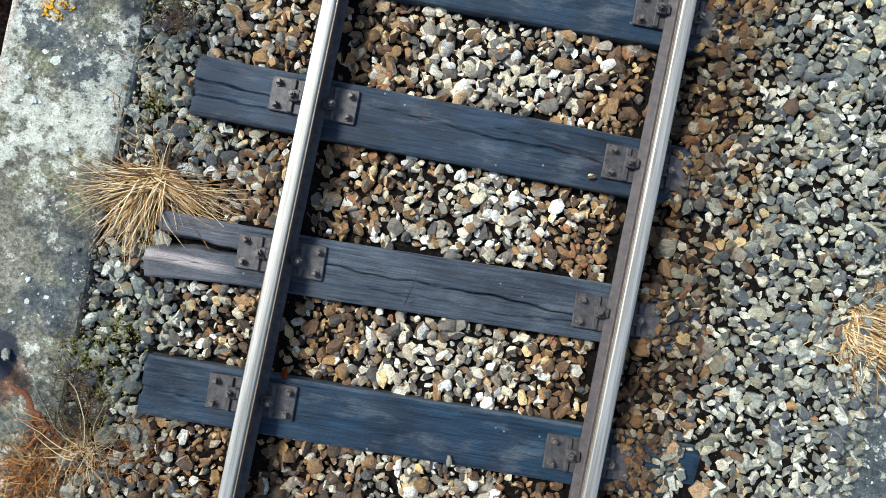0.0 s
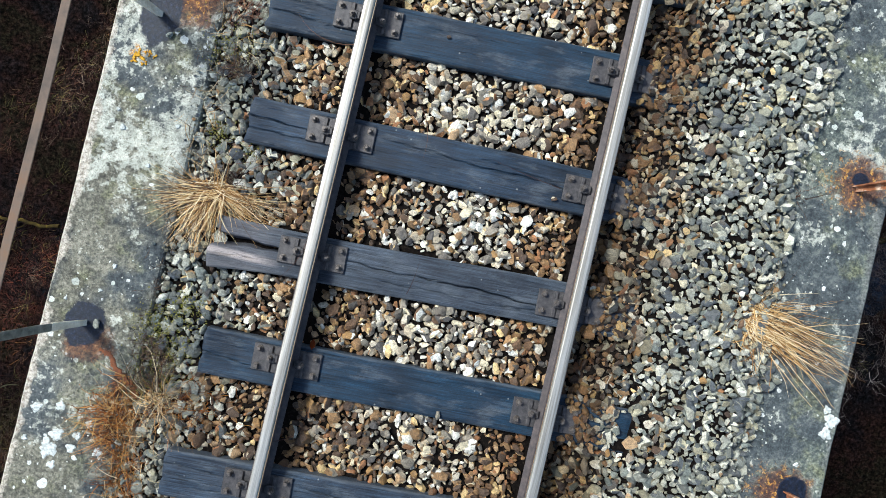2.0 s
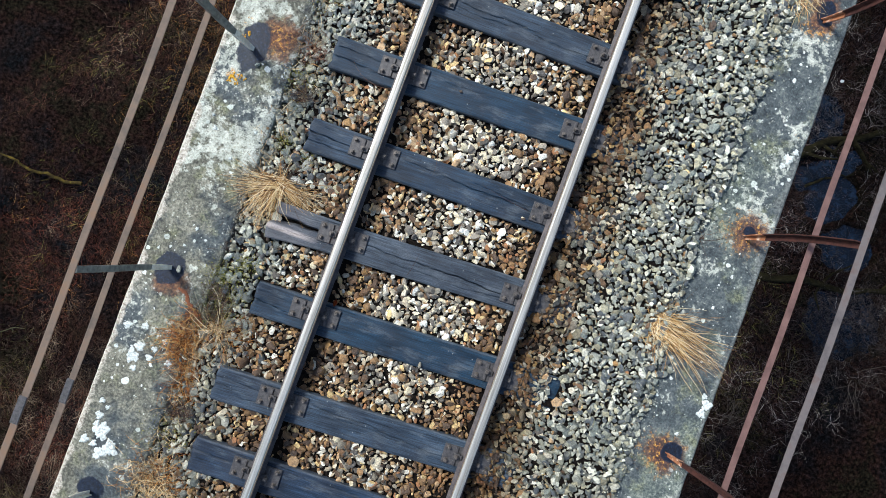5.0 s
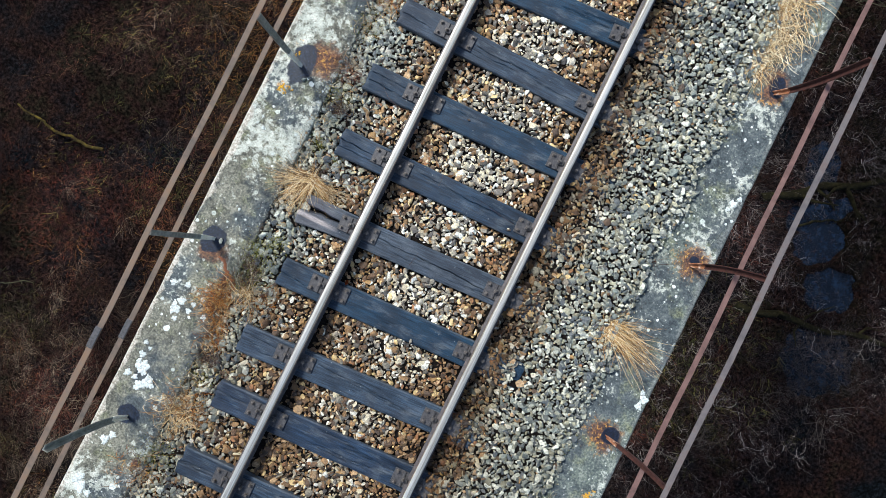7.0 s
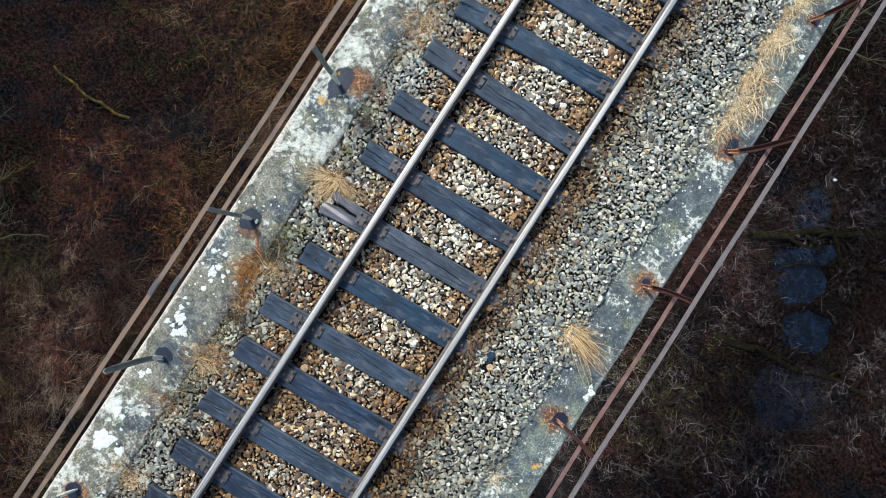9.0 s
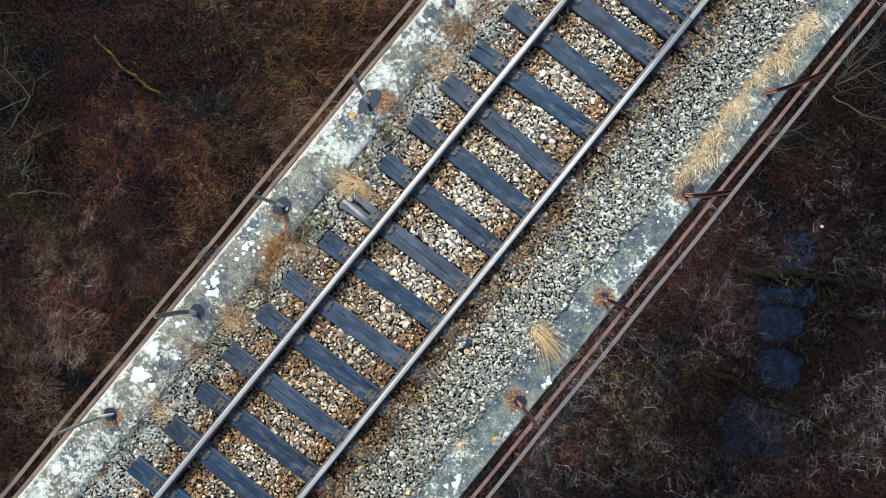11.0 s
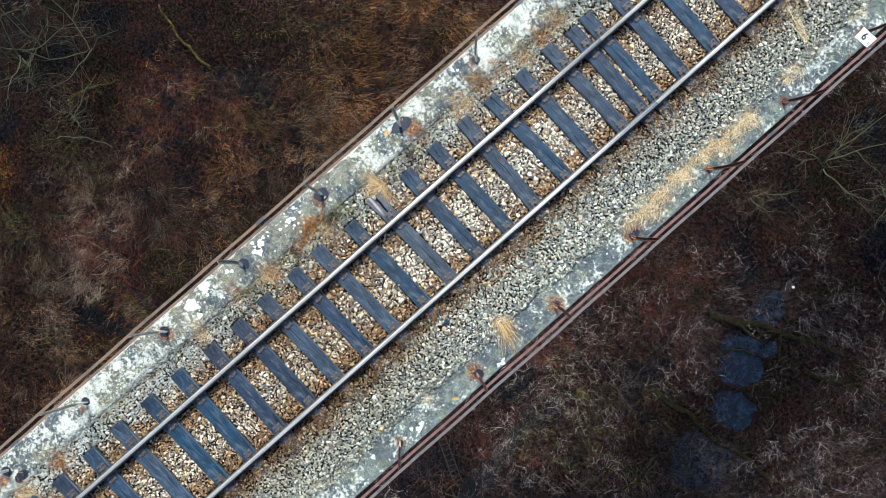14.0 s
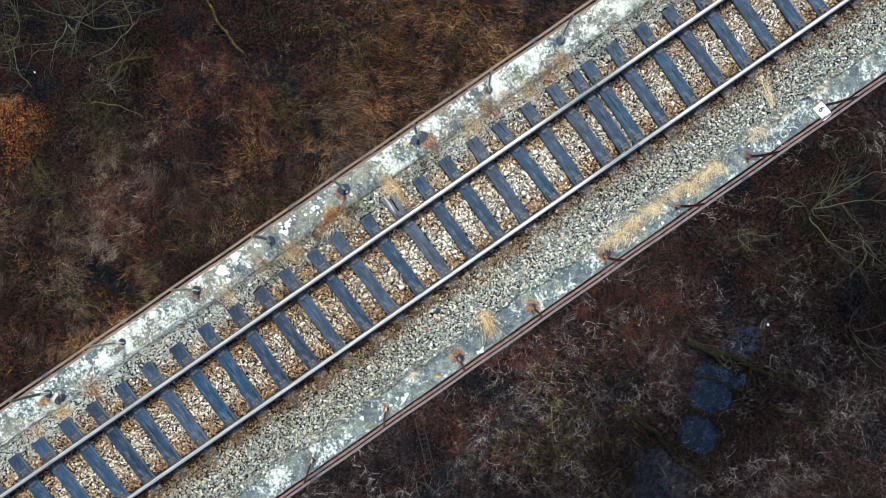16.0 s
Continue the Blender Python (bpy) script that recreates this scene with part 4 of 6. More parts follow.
# ---- sleepers with base plates ----
def timber(rng, cracks, x0, x1, fine, split=False):
    """A worn squared timber; cracks as (u0, v0, u1, v1, half width, depth, open end)."""
    w, h = 0.270, 0.15
    nx, ny = {2: (130, 64), 1: (100, 32), 0: (50, 18), -1: (20, 8)}[fine]
    u = np.linspace(x0, x1, nx)
    v = np.linspace(-w / 2, w / 2, ny)
    U, V = np.meshgrid(u, v)
    Z = 0.0016 * wave(U * 6, V * 40, rng.uniform(0, 9)) + 0.002 * wave(U * 2, V * 9, rng.uniform(0, 9))
    edge = np.clip((np.abs(V) - (w / 2 - 0.012)) / 0.012, 0, 1)
    Z = Z - 0.010 * edge ** 2 * (1.0 + 0.6 * wave(U * 9, V, rng.uniform(0, 9)))
    tipe = np.clip(np.maximum(x0 + 0.015 - U, U - x1 + 0.015) / 0.015, 0, 1)
    Z = Z - 0.008 * tipe ** 2
    for u0, v0, u1, v1, half, depth, opened in cracks:
        t = (U - u0) / (u1 - u0)
        line = v0 + (v1 - v0) * t + 0.006 * np.sin(U * 11 + u0 * 7) + 0.003 * np.sin(U * 37 + v0 * 90)
        width = (half * 0.45 if fine == 2 and half < 0.015 else half) * (np.clip(1 - t, 0, 1) ** 0.6 if opened else np.sqrt(np.clip(np.sin(np.clip(t, 0, 1) * math.pi), 0, 1)))
        inside = (t >= -0.02) & (t <= 1) & (width > 1e-4)
        Z = Z - np.where(inside, depth * np.clip(1.25 - np.abs(V - line) / np.maximum(width, 1e-4), 0, 1), 0)
    X, Y = U.copy(), V + 0.004 * wave(U * 1.5, V * 0, rng.uniform(0, 9))
    ragged = 0.012 * wave(V * 30, V * 11, rng.uniform(0, 9))
    X = X + ragged * np.clip((x0 + 0.06 - U) / 0.06, 0, 1)
    if split:
        bend = np.clip((-0.86 - U) / 0.5, 0, 1) ** 1.6
        Y = Y - 0.030 * bend * np.clip((0.012 - V) / 0.02, 0, 1) + 0.012 * bend * np.clip((V - 0.012) / 0.02, 0, 1)
        Z = Z + 0.012 * bend * (V < 0)
        X = X - 0.02 * bend * (V < 0.0)
    top = np.stack([X, Y, Z], 2)
    ring = np.concatenate([top[0, :], top[1:, -1], top[-1, -2::-1], top[-2:0:-1, 0]])
    low = ring.copy()
    low[:, 2] = -h
    verts = np.concatenate([top.reshape(-1, 3), ring, low])
    i = np.arange(nx * ny).reshape(ny, nx)
    f1 = np.stack([i[:-1, :-1], i[:-1, 1:], i[1:, 1:], i[1:, :-1]], 2).reshape(-1, 4)
    k = len(ring)
    a = nx * ny + np.arange(k)
    b = nx * ny + (np.arange(k) + 1) % k
    f2 = np.stack([b, a, a + k, b + k], 1)
    return arrays_mesh("timber", verts, np.concatenate([f1, f2]))


def screw_mesh():
    bm = prism_into(bmesh.new(), 14, 0.0215, 0.0, 0.006, taper=0.9)
    prism_into(bm, 12, 0.0165, 0.006, 0.012, taper=0.85)
    box_into(bm, -0.0105, 0.0105, -0.0105, 0.0105, 0.010, 0.032, 0.003)
    return bm


def nut_mesh():
    bm = prism_into(bmesh.new(), 14, 0.019, 0.0, 0.005, taper=0.92)
    prism_into(bm, 6, 0.0165, 0.005, 0.021, taper=0.93)
    prism_into(bm, 10, 0.0085, 0.021, 0.033, taper=0.85)
    return bm


def clip_mesh():
    bm = box(-0.026, 0.020, -0.027, 0.027, 0.0, 0.018, 0.005)
    box_into(bm, -0.040, -0.020, -0.022, 0.022, 0.004, 0.016, 0.004)
    return bm


def plate_mesh():
    bm = box(-0.200, 0.200, -0.079, 0.079, 0.0, 0.014, 0.004)
    for s in (-1, 1):
        box_into(bm, s * 0.098 - 0.012, s * 0.098 + 0.012, -0.077, 0.077, 0.011, 0.026, 0.004)
    return bm


def as_mesh(name, bm, material):
    me = bpy.data.meshes.new(name)
    bm.normal_update()
    bm.to_mesh(me)
    bm.free()
    me.materials.append(material)
    return me


ME_PLATE, ME_SCREW, ME_NUT, ME_CLIP = (as_mesh("base_plate", plate_mesh(), M_PLATE), as_mesh("screw", screw_mesh(), M_BOLT),
                                      as_mesh("nut", nut_mesh(), M_BOLT), as_mesh("clip", clip_mesh(), M_PLATE))


def base_plate(parent, x, y, turn, rng):
    plate = part("base_plate", ME_PLATE, None, parent, "rusty steel base plate with bolts")
    plate.matrix_basis = pose(x, y, 0.002, 0, 0, turn)
    for side in (-1, 1):
        for v in (-0.050, 0.050):
            s = part("screw", ME_SCREW, None, plate)
            s.matrix_basis = pose(side * 0.166, v + rng.uniform(-0.003, 0.003), 0.013, rng.uniform(-4, 4), rng.uniform(-4, 4), rng.uniform(0, 90))
        c = part("clip", ME_CLIP, None, plate)
        shift = rng.uniform(-0.006, 0.006) + side * -0.004
        c.matrix_basis = pose(side * 0.086, shift, 0.0245, 0, 0, 0 if side > 0 else 180)
        nut = part("nut", ME_NUT, None, plate)
        nut.matrix_basis = pose(side * 0.092, shift, 0.0425, 0, 0, rng.uniform(0, 60))


CRACKS = {  # the timbers that are seen from close by
    13: [(-1.33, -0.012, -0.98, -0.03, 0.006, 0.03, True), (0.25, -0.03, 0.62, -0.05, 0.003, 0.012, False), (-1.25, 0.06, -1.0, 0.055, 0.003, 0.01, False)],
    14: [(-1.40, 0.012, -0.84, 0.016, 0.020, 0.10, True), (-0.60, 0.02, -0.02, 0.0, 0.006, 0.03, False), (-0.12, 0.008, 0.66, -0.035, 0.008, 0.04, False),
         (-0.35, -0.06, -0.1, -0.08, 0.003, 0.012, False), (0.30, -0.075, 0.62, -0.07, 0.004, 0.02, False), (-1.3, 0.08, -0.9, 0.09, 0.003, 0.01, False), (-1.35, -0.055, -1.0, -0.06, 0.005, 0.02, True),
         (-0.5, -0.05, 0.6, -0.09, 0.003, 0.012, False)],
    15: [(-1.33, 0.02, -0.9, 0.012, 0.009, 0.05, True), (-1.33, -0.055, -0.95, -0.045, 0.006, 0.03, True), (-0.52, 0.05, -0.16, 0.04, 0.004, 0.02, False),
         (-0.3, 0.03, 0.62, -0.005, 0.006, 0.03, False), (0.0, 0.055, 0.6, 0.02, 0.004, 0.02, False), (-1.28, 0.08, -1.05, 0.085, 0.003, 0.012, False)],
    16: [(-1.33, 0.05, -0.95, 0.045, 0.005, 0.03, True), (-1.33, -0.03, -1.0, -0.05, 0.005, 0.03, True), (-0.5, 0.06, 0.0, 0.05, 0.003, 0.012, False)],
    12: [(-1.33, 0.05, -0.9, 0.035, 0.006, 0.03, True), (-1.33, -0.01, -0.95, -0.02, 0.005, 0.03, True), (-1.2, -0.06, -0.9, -0.055, 0.004, 0.02, False),
         (-0.55, 0.05, 0.1, 0.01, 0.006, 0.03, False), (-0.55, 0.02, 0.3, -0.03, 0.004, 0.02, False), (0.0, 0.0, 0.6, -0.04, 0.005, 0.025, False)],
}
WOOD = {16: M_TEAL, 13: M_TEAL, 7: M_TEAL, 18: M_TEAL, 22: M_TEAL, 12: M_GREY, 17: M_GREY, 20: M_GREY, 10: M_GREY, 5: M_GREY, 11: M_TIMBER, 9: M_TIMBER, 8: M_TIMBER, 21: M_TIMBER, 24: M_TEAL, 25: M_TIMBER, 3: M_TIMBER, 6: M_TEAL}
TIPS = {9: -1.30, 10: -1.34, 11: -1.325, 12: -1.345, 13: -1.285, 14: -1.365, 15: -1.335, 16: -1.375, 17: -1.365}
rng = np.random.default_rng(21)
first = [i for i, r in enumerate(SLEEPERS) if abs(r[0] - 0.005) < 0.001][0] - 14
for i, (yl, yr) in enumerate(SLEEPERS):
    spot = i - first
    slope = (yr - yl) / 1.92
    origin = yl + slope * 1.25
    turn = math.degrees(math.atan(slope))
    split = spot == 14
    thing = tagged(new("sleeper"), "weathered grey timber railway sleeper with a split end on ballast" if split else "dark creosoted timber railway sleeper bedded in ballast",
                   "sleeper", "track sleepers")
    thing.matrix_basis = pose(0, origin, 0, 0, 0, turn)
    cracks = CRACKS.get(spot)
    if cracks is None:
        cracks = [(-1.33, rng.uniform(-0.07, 0.07), rng.uniform(-1.1, -0.85), rng.uniform(-0.07, 0.07), 0.006, 0.03, True) for _ in range(rng.integers(1, 3))]
        for _ in range(rng.integers(2, 6)):
            u0, v0 = rng.uniform(-0.6, 0.3), rng.uniform(-0.09, 0.09)
            cracks.append((u0, v0, u0 + rng.uniform(0.25, 0.8), v0 + rng.uniform(-0.03, 0.03), rng.uniform(0.004, 0.007), 0.025, False))
    lt = TIPS.get(spot, LEFT_TIP + rng.uniform(-0.05, 0.02))
    part("timber", timber(rng, cracks, lt, RIGHT_TIP + rng.uniform(-0.02, 0.02), 2 if 12 <= spot <= 17 else 1 if 9 <= spot <= 19 else 0, split), M_SPLIT if split else WOOD.get(spot, M_SLATE), thing, smooth=True)
    for side in (-1, 1):
        base_plate(thing, side * (0.783 if side < 0 else 0.7595), rng.uniform(-0.010, 0.010) + (0.018 if side < 0 else 0.0), 0, rng)

# sleepers further along the track
far_timber = timber(rng, [], LEFT_TIP, RIGHT_TIP, -1)
for k in range(35):
    for y in (-12.25 - 0.69 * k, 12.75 + 0.69 * k):
        if abs(y) > DECK_END - 0.2:
            continue
        thing = tagged(new("sleeper"), "dark creosoted timber railway sleeper bedded in ballast", "sleeper", "track sleepers")
        thing.matrix_basis = pose(0, y, 0, 0, 0, rng.uniform(-1, 3))
        part("timber", far_timber, M_TIMBER, thing, smooth=True)
        for side in (-1, 1):
            plate = part("base_plate", ME_PLATE, None, thing, "rusty steel base plate with bolts")
            plate.matrix_basis = pose(side * 0.763, 0, 0.002)

# ---- rails ----
FOOT = 0.0165
RAIL_X = {-1: -0.776, 1: 0.7595}


def rail_points():
    """The rail's outline, upright, foot centre at the origin, and its polished top."""
    half = [(0.056, 0.0), (0.056, 0.008), (0.024, 0.015), (0.010, 0.026), (0.0075, 0.045), (0.0075, 0.076), (0.014, 0.086), (0.0350, 0.091), (0.0365, 0.096), (0.0365, 0.113), (0.0345, 0.1195)]
    crown = [(0.030, 0.1222), (0.016, 0.1237), (0.0, 0.1242)]
    return half, crown


def tilted(points, side):
    """Leans the outline one in twenty towards the other rail."""
    a = side * math.atan(1 / 20)
    return [(RAIL_X[side] + x * math.cos(a) - z * math.sin(a), FOOT + z * math.cos(a) + x * math.sin(a)) for x, z in points]


def rail(side, y0, y1, label):
    half, crown = rail_points()
    thing = tagged(new("rail"), label, "rail", "running rails")
    ys = list(np.linspace(y0, y1, 24))
    body = half + [(-x, z) for x, z in reversed(half)]
    part("rail_body", sweep(tilted(body, side), ys), M_RAIL, thing, "dull rusty web and foot")
    across = [(-x, z) for x, z in crown] + [(x, z) for x, z in reversed(crown[1:-1])] + [(0.0295, 0.12235)]
    bright = [(-side * x, z) for x, z in [(-half[-1][0], half[-1][1] - 0.001)] + across]
    corner = [(-side * x, z) for x, z in ((0.0295, 0.12235), (half[-1][0], half[-1][1] - 0.001), (half[-1][0] + 0.0018, 0.1135))]
    part("running_surface", sweep(tilted(bright, side), ys), M_RAILTOP, thing, "polished bright steel running surface", True)
    part("gauge_corner", sweep(tilted(corner, side), ys), M_CORNER, thing, "brown rust line along the gauge corner", True)
    return thing


for side in (-1, 1):
    rail(side, -DECK_END, 4.955 - 0.006, "steel rail with a polished head and rusty sides")
    rail(side, 4.955 + 0.006, DECK_END, "steel rail with a polished head and rusty sides")
    for face in (-1, 1):
        thing = tagged(new("fishplate"), "rusty steel fishplate bolted across a rail joint", "fishplate", "rail joint plates")
        thing.matrix_basis = pose(RAIL_X[side] - side * 0.003 + face * 0.022, 4.955, 0.075)
        part("bar", box(-0.010, 0.010, -0.24, 0.24, -0.032, 0.030, 0.004), M_PLATE, thing)
        for v in (-0.18, -0.07, 0.07, 0.18):
            nut = part("nut", ME_NUT, None, thing)
            nut.matrix_basis = pose(face * 0.010, v, 0, 0, 90 * face, 0)


# ---- railings ----
def bent_angle(length, w, t, bow, kick, foot, start=0.0, grow=0.0):
    """An L-section bar that stands up from its foot: bowed along its length by bow, and kicked aside near the foot, which reaches in by foot."""
    w, t = w + grow, t + grow
    prof = [(-grow, -grow), (w, -grow), (w, t), (t, t), (t, w), (-grow, w)]
    rows = []
    for i in range(9):
        u = i / 8
        z = start + length * u
        h = z / 1.2
        slim = 0.62 + 0.38 * min(1.0, z / 0.35)
        dx, dy = bow[0] * math.sin(math.pi * min(h, 1)) + foot[0] * math.exp(-5 * h), foot[1] * math.exp(-5 * h) + bow[1] * math.sin(math.pi * min(h, 1)) + kick * math.exp(-6 * h)
        rows.append([(dx + x * slim, dy + y * slim, z) for x, y in prof])
    n = 6
    verts = [v for row in rows for v in row]
    faces = [(j * n + i, j * n + (i + 1) % n, (j + 1) * n + (i + 1) % n, (j + 1) * n + i) for j in range(8) for i in range(n)]
    faces += [tuple(reversed(range(n))), tuple(8 * n + i for i in range(n))]
    me = bpy.data.meshes.new("bar")
    me.from_pydata(verts, [], faces)
    return me


def railing(side, foot_x, top_x, rail_xs, levels, mats, m_post, m_stub, label, splices):
    thing = tagged(new("railing"), label, "railing", "bridge railings")
    rng = np.random.default_rng(31 + side)
    lean = math.degrees(math.atan2(top_x - foot_x, levels[0] - KERB_Z))
    for k in range(-18, 20):
        y = post_y(k) + rng.uniform(-0.02, 0.02)
        bow, kick = (rng.uniform(-0.012, 0.012), rng.uniform(-0.03, 0.03)), rng.uniform(-0.03, 0.03)
        twist = rng.choice((0, 90)) + rng.uniform(-8, 8) if side < 0 else 180 + rng.uniform(-12, 12)
        reach = (-side * 0.05 * math.cos(radians(twist)), side * 0.05 * math.sin(radians(twist)))
        post = part("post", bent_angle(levels[0] - KERB_Z + 0.005, 0.046, 0.007, bow, kick, reach), m_post, thing)
        post.matrix_basis = pose(foot_x, y, KERB_Z - 0.01, rng.uniform(-2.2, 2.2), lean, 0) @ pose(0, 0, 0, 0, 0, twist)
        part("stub", bent_angle(rng.uniform(0.24, 0.32) if side < 0 else rng.uniform(0.16, 0.24), 0.046, 0.007, bow, kick, reach, 0.012, 0.003), m_stub if side < 0 or k >= 0 else M_STUB_PALE, post, "bright bare metal at the foot")
    for name, z, m, rail_x in zip(("top_rail", "middle_rail"), levels, mats, rail_xs):
        w, t = 0.045, 0.006
        x0 = rail_x - side * 0.0035
        prof = [(0, 0), (side * w, 0), (side * w, -w), (side * (w - t), -w), (side * (w - t), -t), (0, -t)]
        ys = np.linspace(-DECK_END, DECK_END, 240)
        sag = 0.004 * np.sin(ys * 3.34) + 0.003 * wave(ys * 0.9, ys * 0.4, 3 + side)
        me = sweep([(x0 + x, z + zz) for x, zz in (prof if side < 0 else prof[::-1])], list(ys))
        for i, v in enumerate(me.vertices):
            v.co.x += sag[i // 6]
        bar = part(name, me, m, thing, "long steel angle bar")
        for y in splices:
            part("splice", box(x0 - 0.003 if side > 0 else x0 - w - 0.003, x0 + w + 0.003 if side > 0 else x0 + 0.003, y - 0.09, y + 0.09, z + 0.0005, z + 0.0075, 0.002), M_PLATE, bar, "dark splice plate")
    return thing


railing(-1, -2.05, -2.09, (-2.100, -2.116), (1.07, 0.57), (M_RAIL_L, M_RAIL_L), M_POST_L, M_STUB, "tan weathered steel angle railing on a bridge kerb", (-1.62, 4.1, -7.3))
railing(1, 2.335, 2.425, (2.412, 2.434), (1.12, 0.56), (M_RAIL_RT, M_RAIL_RM), M_POST_R, M_STUB_R, "rusty red and grey steel angle railing on a bridge kerb", (5.9, -4.2))


# ---- dry plants on the deck ----
def tuft(name, label, x, y, z, groups, material, seed, width=0.0042, category="grass tuft", root=0.045, curl=1.1, kind="", kink=0.22):
    """A tuft of dry blades; groups as (heading in degrees, spread, blades, length, rise and, for some, how far the blades curl)."""
    rng = np.random.default_rng(seed)
    bits = []
    for heading, spread, n, length, rise, *bend in groups:
        roots = np.stack([rng.normal(0, root, n), rng.normal(0, root * 0.7, n), np.full(n, -0.012)], 1)
        az = np.radians(rng.normal(heading, spread, n))
        ln = length * rng.uniform(0.45, 1.1, n)
        bits.append(strands(rng, roots, az, ln, np.clip(rng.normal(rise, 0.12, n), 0.05, 0.9), width * rng.uniform(0.6, 1.25, n), 0.85, 5, bend[0] if bend else curl, kink))
    ob = tagged(part(name, arrays_mesh(name, *joined(bits)), material), label, category, "" if kind else "dry plants on the kerbs", kind)
    ob.location = (x, y, z)
    return ob


STRAW_LABEL, RUSSET_LABEL, TWIG_LABEL = "tuft of pale dry straw-coloured grass on ballast", "tuft of russet dead grass beside the kerb", "small tangle of dark red dead twigs on ballast"
EDGE_Z = -0.055
tuft("grass_tuft", STRAW_LABEL, -1.42, 0.27, -0.01, [(200, 9, 170, 0.40, 0.14, 0.5), (258, 8, 190, 0.40, 0.14, 0.5), (232, 18, 60, 0.26, 0.2, 1.6), (346, 6, 120, 0.46, 0.12, 0.4), (100, 24, 14, 0.24, 0.3), (0, 180, 50, 0.10, 0.4)], M_TAN, 1, 0.0054, root=0.04, kink=0.12)
tuft("grass_tuft", "dark matted dead grass at the root of a straw tuft", -1.40, 0.33, -0.03, [(0, 180, 160, 0.10, 0.4), (80, 40, 20, 0.26, 0.3)], M_ROOT, 3, 0.004, root=0.06)
tuft("grass_tuft", STRAW_LABEL, 1.80, 0.27, -0.01, [(-9, 6, 150, 0.66, 0.14, 0.3), (-2, 20, 50, 0.42, 0.2, 0.9), (250, 40, 110, 0.34, 0.3, 2.6), (215, 30, 60, 0.30, 0.3, 2.6), (300, 30, 60, 0.32, 0.3, 2.2), (140, 14, 26, 0.36, 0.16, 0.5), (265, 9, 14, 0.5, 0.12, 0.5), (0, 180, 60, 0.14, 0.4)], M_TAN, 2, 0.0056, root=0.075, kink=0.12)
for i, (x, y, n, ln) in enumerate([(-1.69, -1.16, 60, 0.24), (-1.30, -0.99, 28, 0.34),
                                   (-1.57, -2.33, 80, 0.24), (-1.66, -3.02, 40, 0.16), (-1.53, -3.95, 90, 0.22), (-1.49, -2.20, 50, 0.2), (-1.50, -7.35, 80, 0.3), (-1.46, -8.15, 90, 0.3),
                                   (-1.40, -8.80, 70, 0.26), (-1.58, 2.38, 90, 0.28), (-1.43, 2.26, 70, 0.22), (-1.64, 2.86, 80, 0.28), (-1.47, 3.76, 90, 0.3), (-1.55, 4.26, 80, 0.26),
                                   (-1.60, 4.74, 90, 0.28), (-1.62, 3.30, 60, 0.25)]):
    tuft("grass_tuft", RUSSET_LABEL, x, y, EDGE_Z, [(0, 180, int(n * 1.5), ln, 0.4), (250, 50, n // 2, ln * 1.2, 0.3), (0, 180, n * 2, ln * 0.45, 0.4)], (M_RUSSET, M_RUSSET, M_TAN, M_RUSSET, M_TAN)[i % 5], 20 + i, 0.0042, root=0.085 if abs(y + 1.1) < 0.3 else 0.13)
for i, (x, y, n, ln) in enumerate([(-1.53, 1.37, 60, 0.22), (-1.70, 1.44, 30, 0.2), (-1.22, -4.80, 60, 0.18), (-1.61, -5.10, 60, 0.2), (-1.35, -2.95, 20, 0.2), (-1.15, 0.5, 8, 0.4), (1.95, 1.05, 14, 0.3), (-1.58, -0.70, 130, 0.085), (-1.52, -0.80, 110, 0.085), (-1.52, -1.72, 200, 0.09), (-1.48, 1.02, 120, 0.12), (-1.57, -0.90, 110, 0.085)]):
    tuft("twig_tangle", TWIG_LABEL if n < 100 else "dark matted dead roots and moss on ballast", x, y, EDGE_Z + (0.0 if n < 100 else 0.035), [(0, 180, n, ln, 0.4)], M_TWIG if n < 100 else M_ROOT, 60 + i, 0.0038, "dead twigs", 0.045 if n < 100 else 0.06, kind="stuff")
# dense rusty dead moss and thin straight stems beside one post
for i, (x, y) in enumerate([(-1.69, -1.00), (-1.71, -1.12), (-1.70, -1.24), (-1.66, -1.34), (-1.60, -1.44), (-1.58, -1.56)]):
    tuft("dead_moss", "rust-orange dead moss cushion on the kerb edge", x, y, EDGE_Z, [(0, 180, 130, 0.08, 0.45), (260, 40, 26, 0.28, 0.3)], M_RUSSET, 40 + i, 0.0034, "moss", 0.06, kind="stuff")
tuft("grass_tuft", "fan of thin straight dead stems on ballast", -1.48, -1.0, 0.0, [(30, 60, 22, 0.42, 0.25), (200, 70, 20, 0.40, 0.25), (275, 30, 18, 0.36, 0.2), (0, 180, 50, 0.16, 0.3)], M_TAN, 48, 0.0032)
n = 7000
rng = np.random.default_rng(75)
lies = np.stack([-1.55 + rng.normal(0, 0.085, n), rng.uniform(-11.5, 12.5, n), rng.uniform(-0.075, -0.03, n)], 1)
lies = lies[wave(lies[:, 1] * 1.3, lies[:, 0] * 4, 46) > 0.0]
n = len(lies)
brown = strands(rng, lies, rng.uniform(0, 6.28, n), rng.uniform(0.03, 0.09, n), rng.uniform(0.2, 0.6, n), rng.uniform(0.003, 0.005, n), 0.7, 2, 1.3)
tagged(part("dead_moss", arrays_mesh("dead_moss", *brown), M_ROOT), "dark brown matted dead moss and roots along the kerb", "dead moss", kind="stuff")
rng = np.random.default_rng(76)
n = 2600
lies = np.stack([-1.56 + rng.normal(0, 0.075, n), rng.uniform(-11.5, 12.5, n), rng.uniform(-0.07, -0.025, n)], 1)
lies = lies[wave(lies[:, 1] * 1.9, lies[:, 0] * 3, 36) > -0.25]
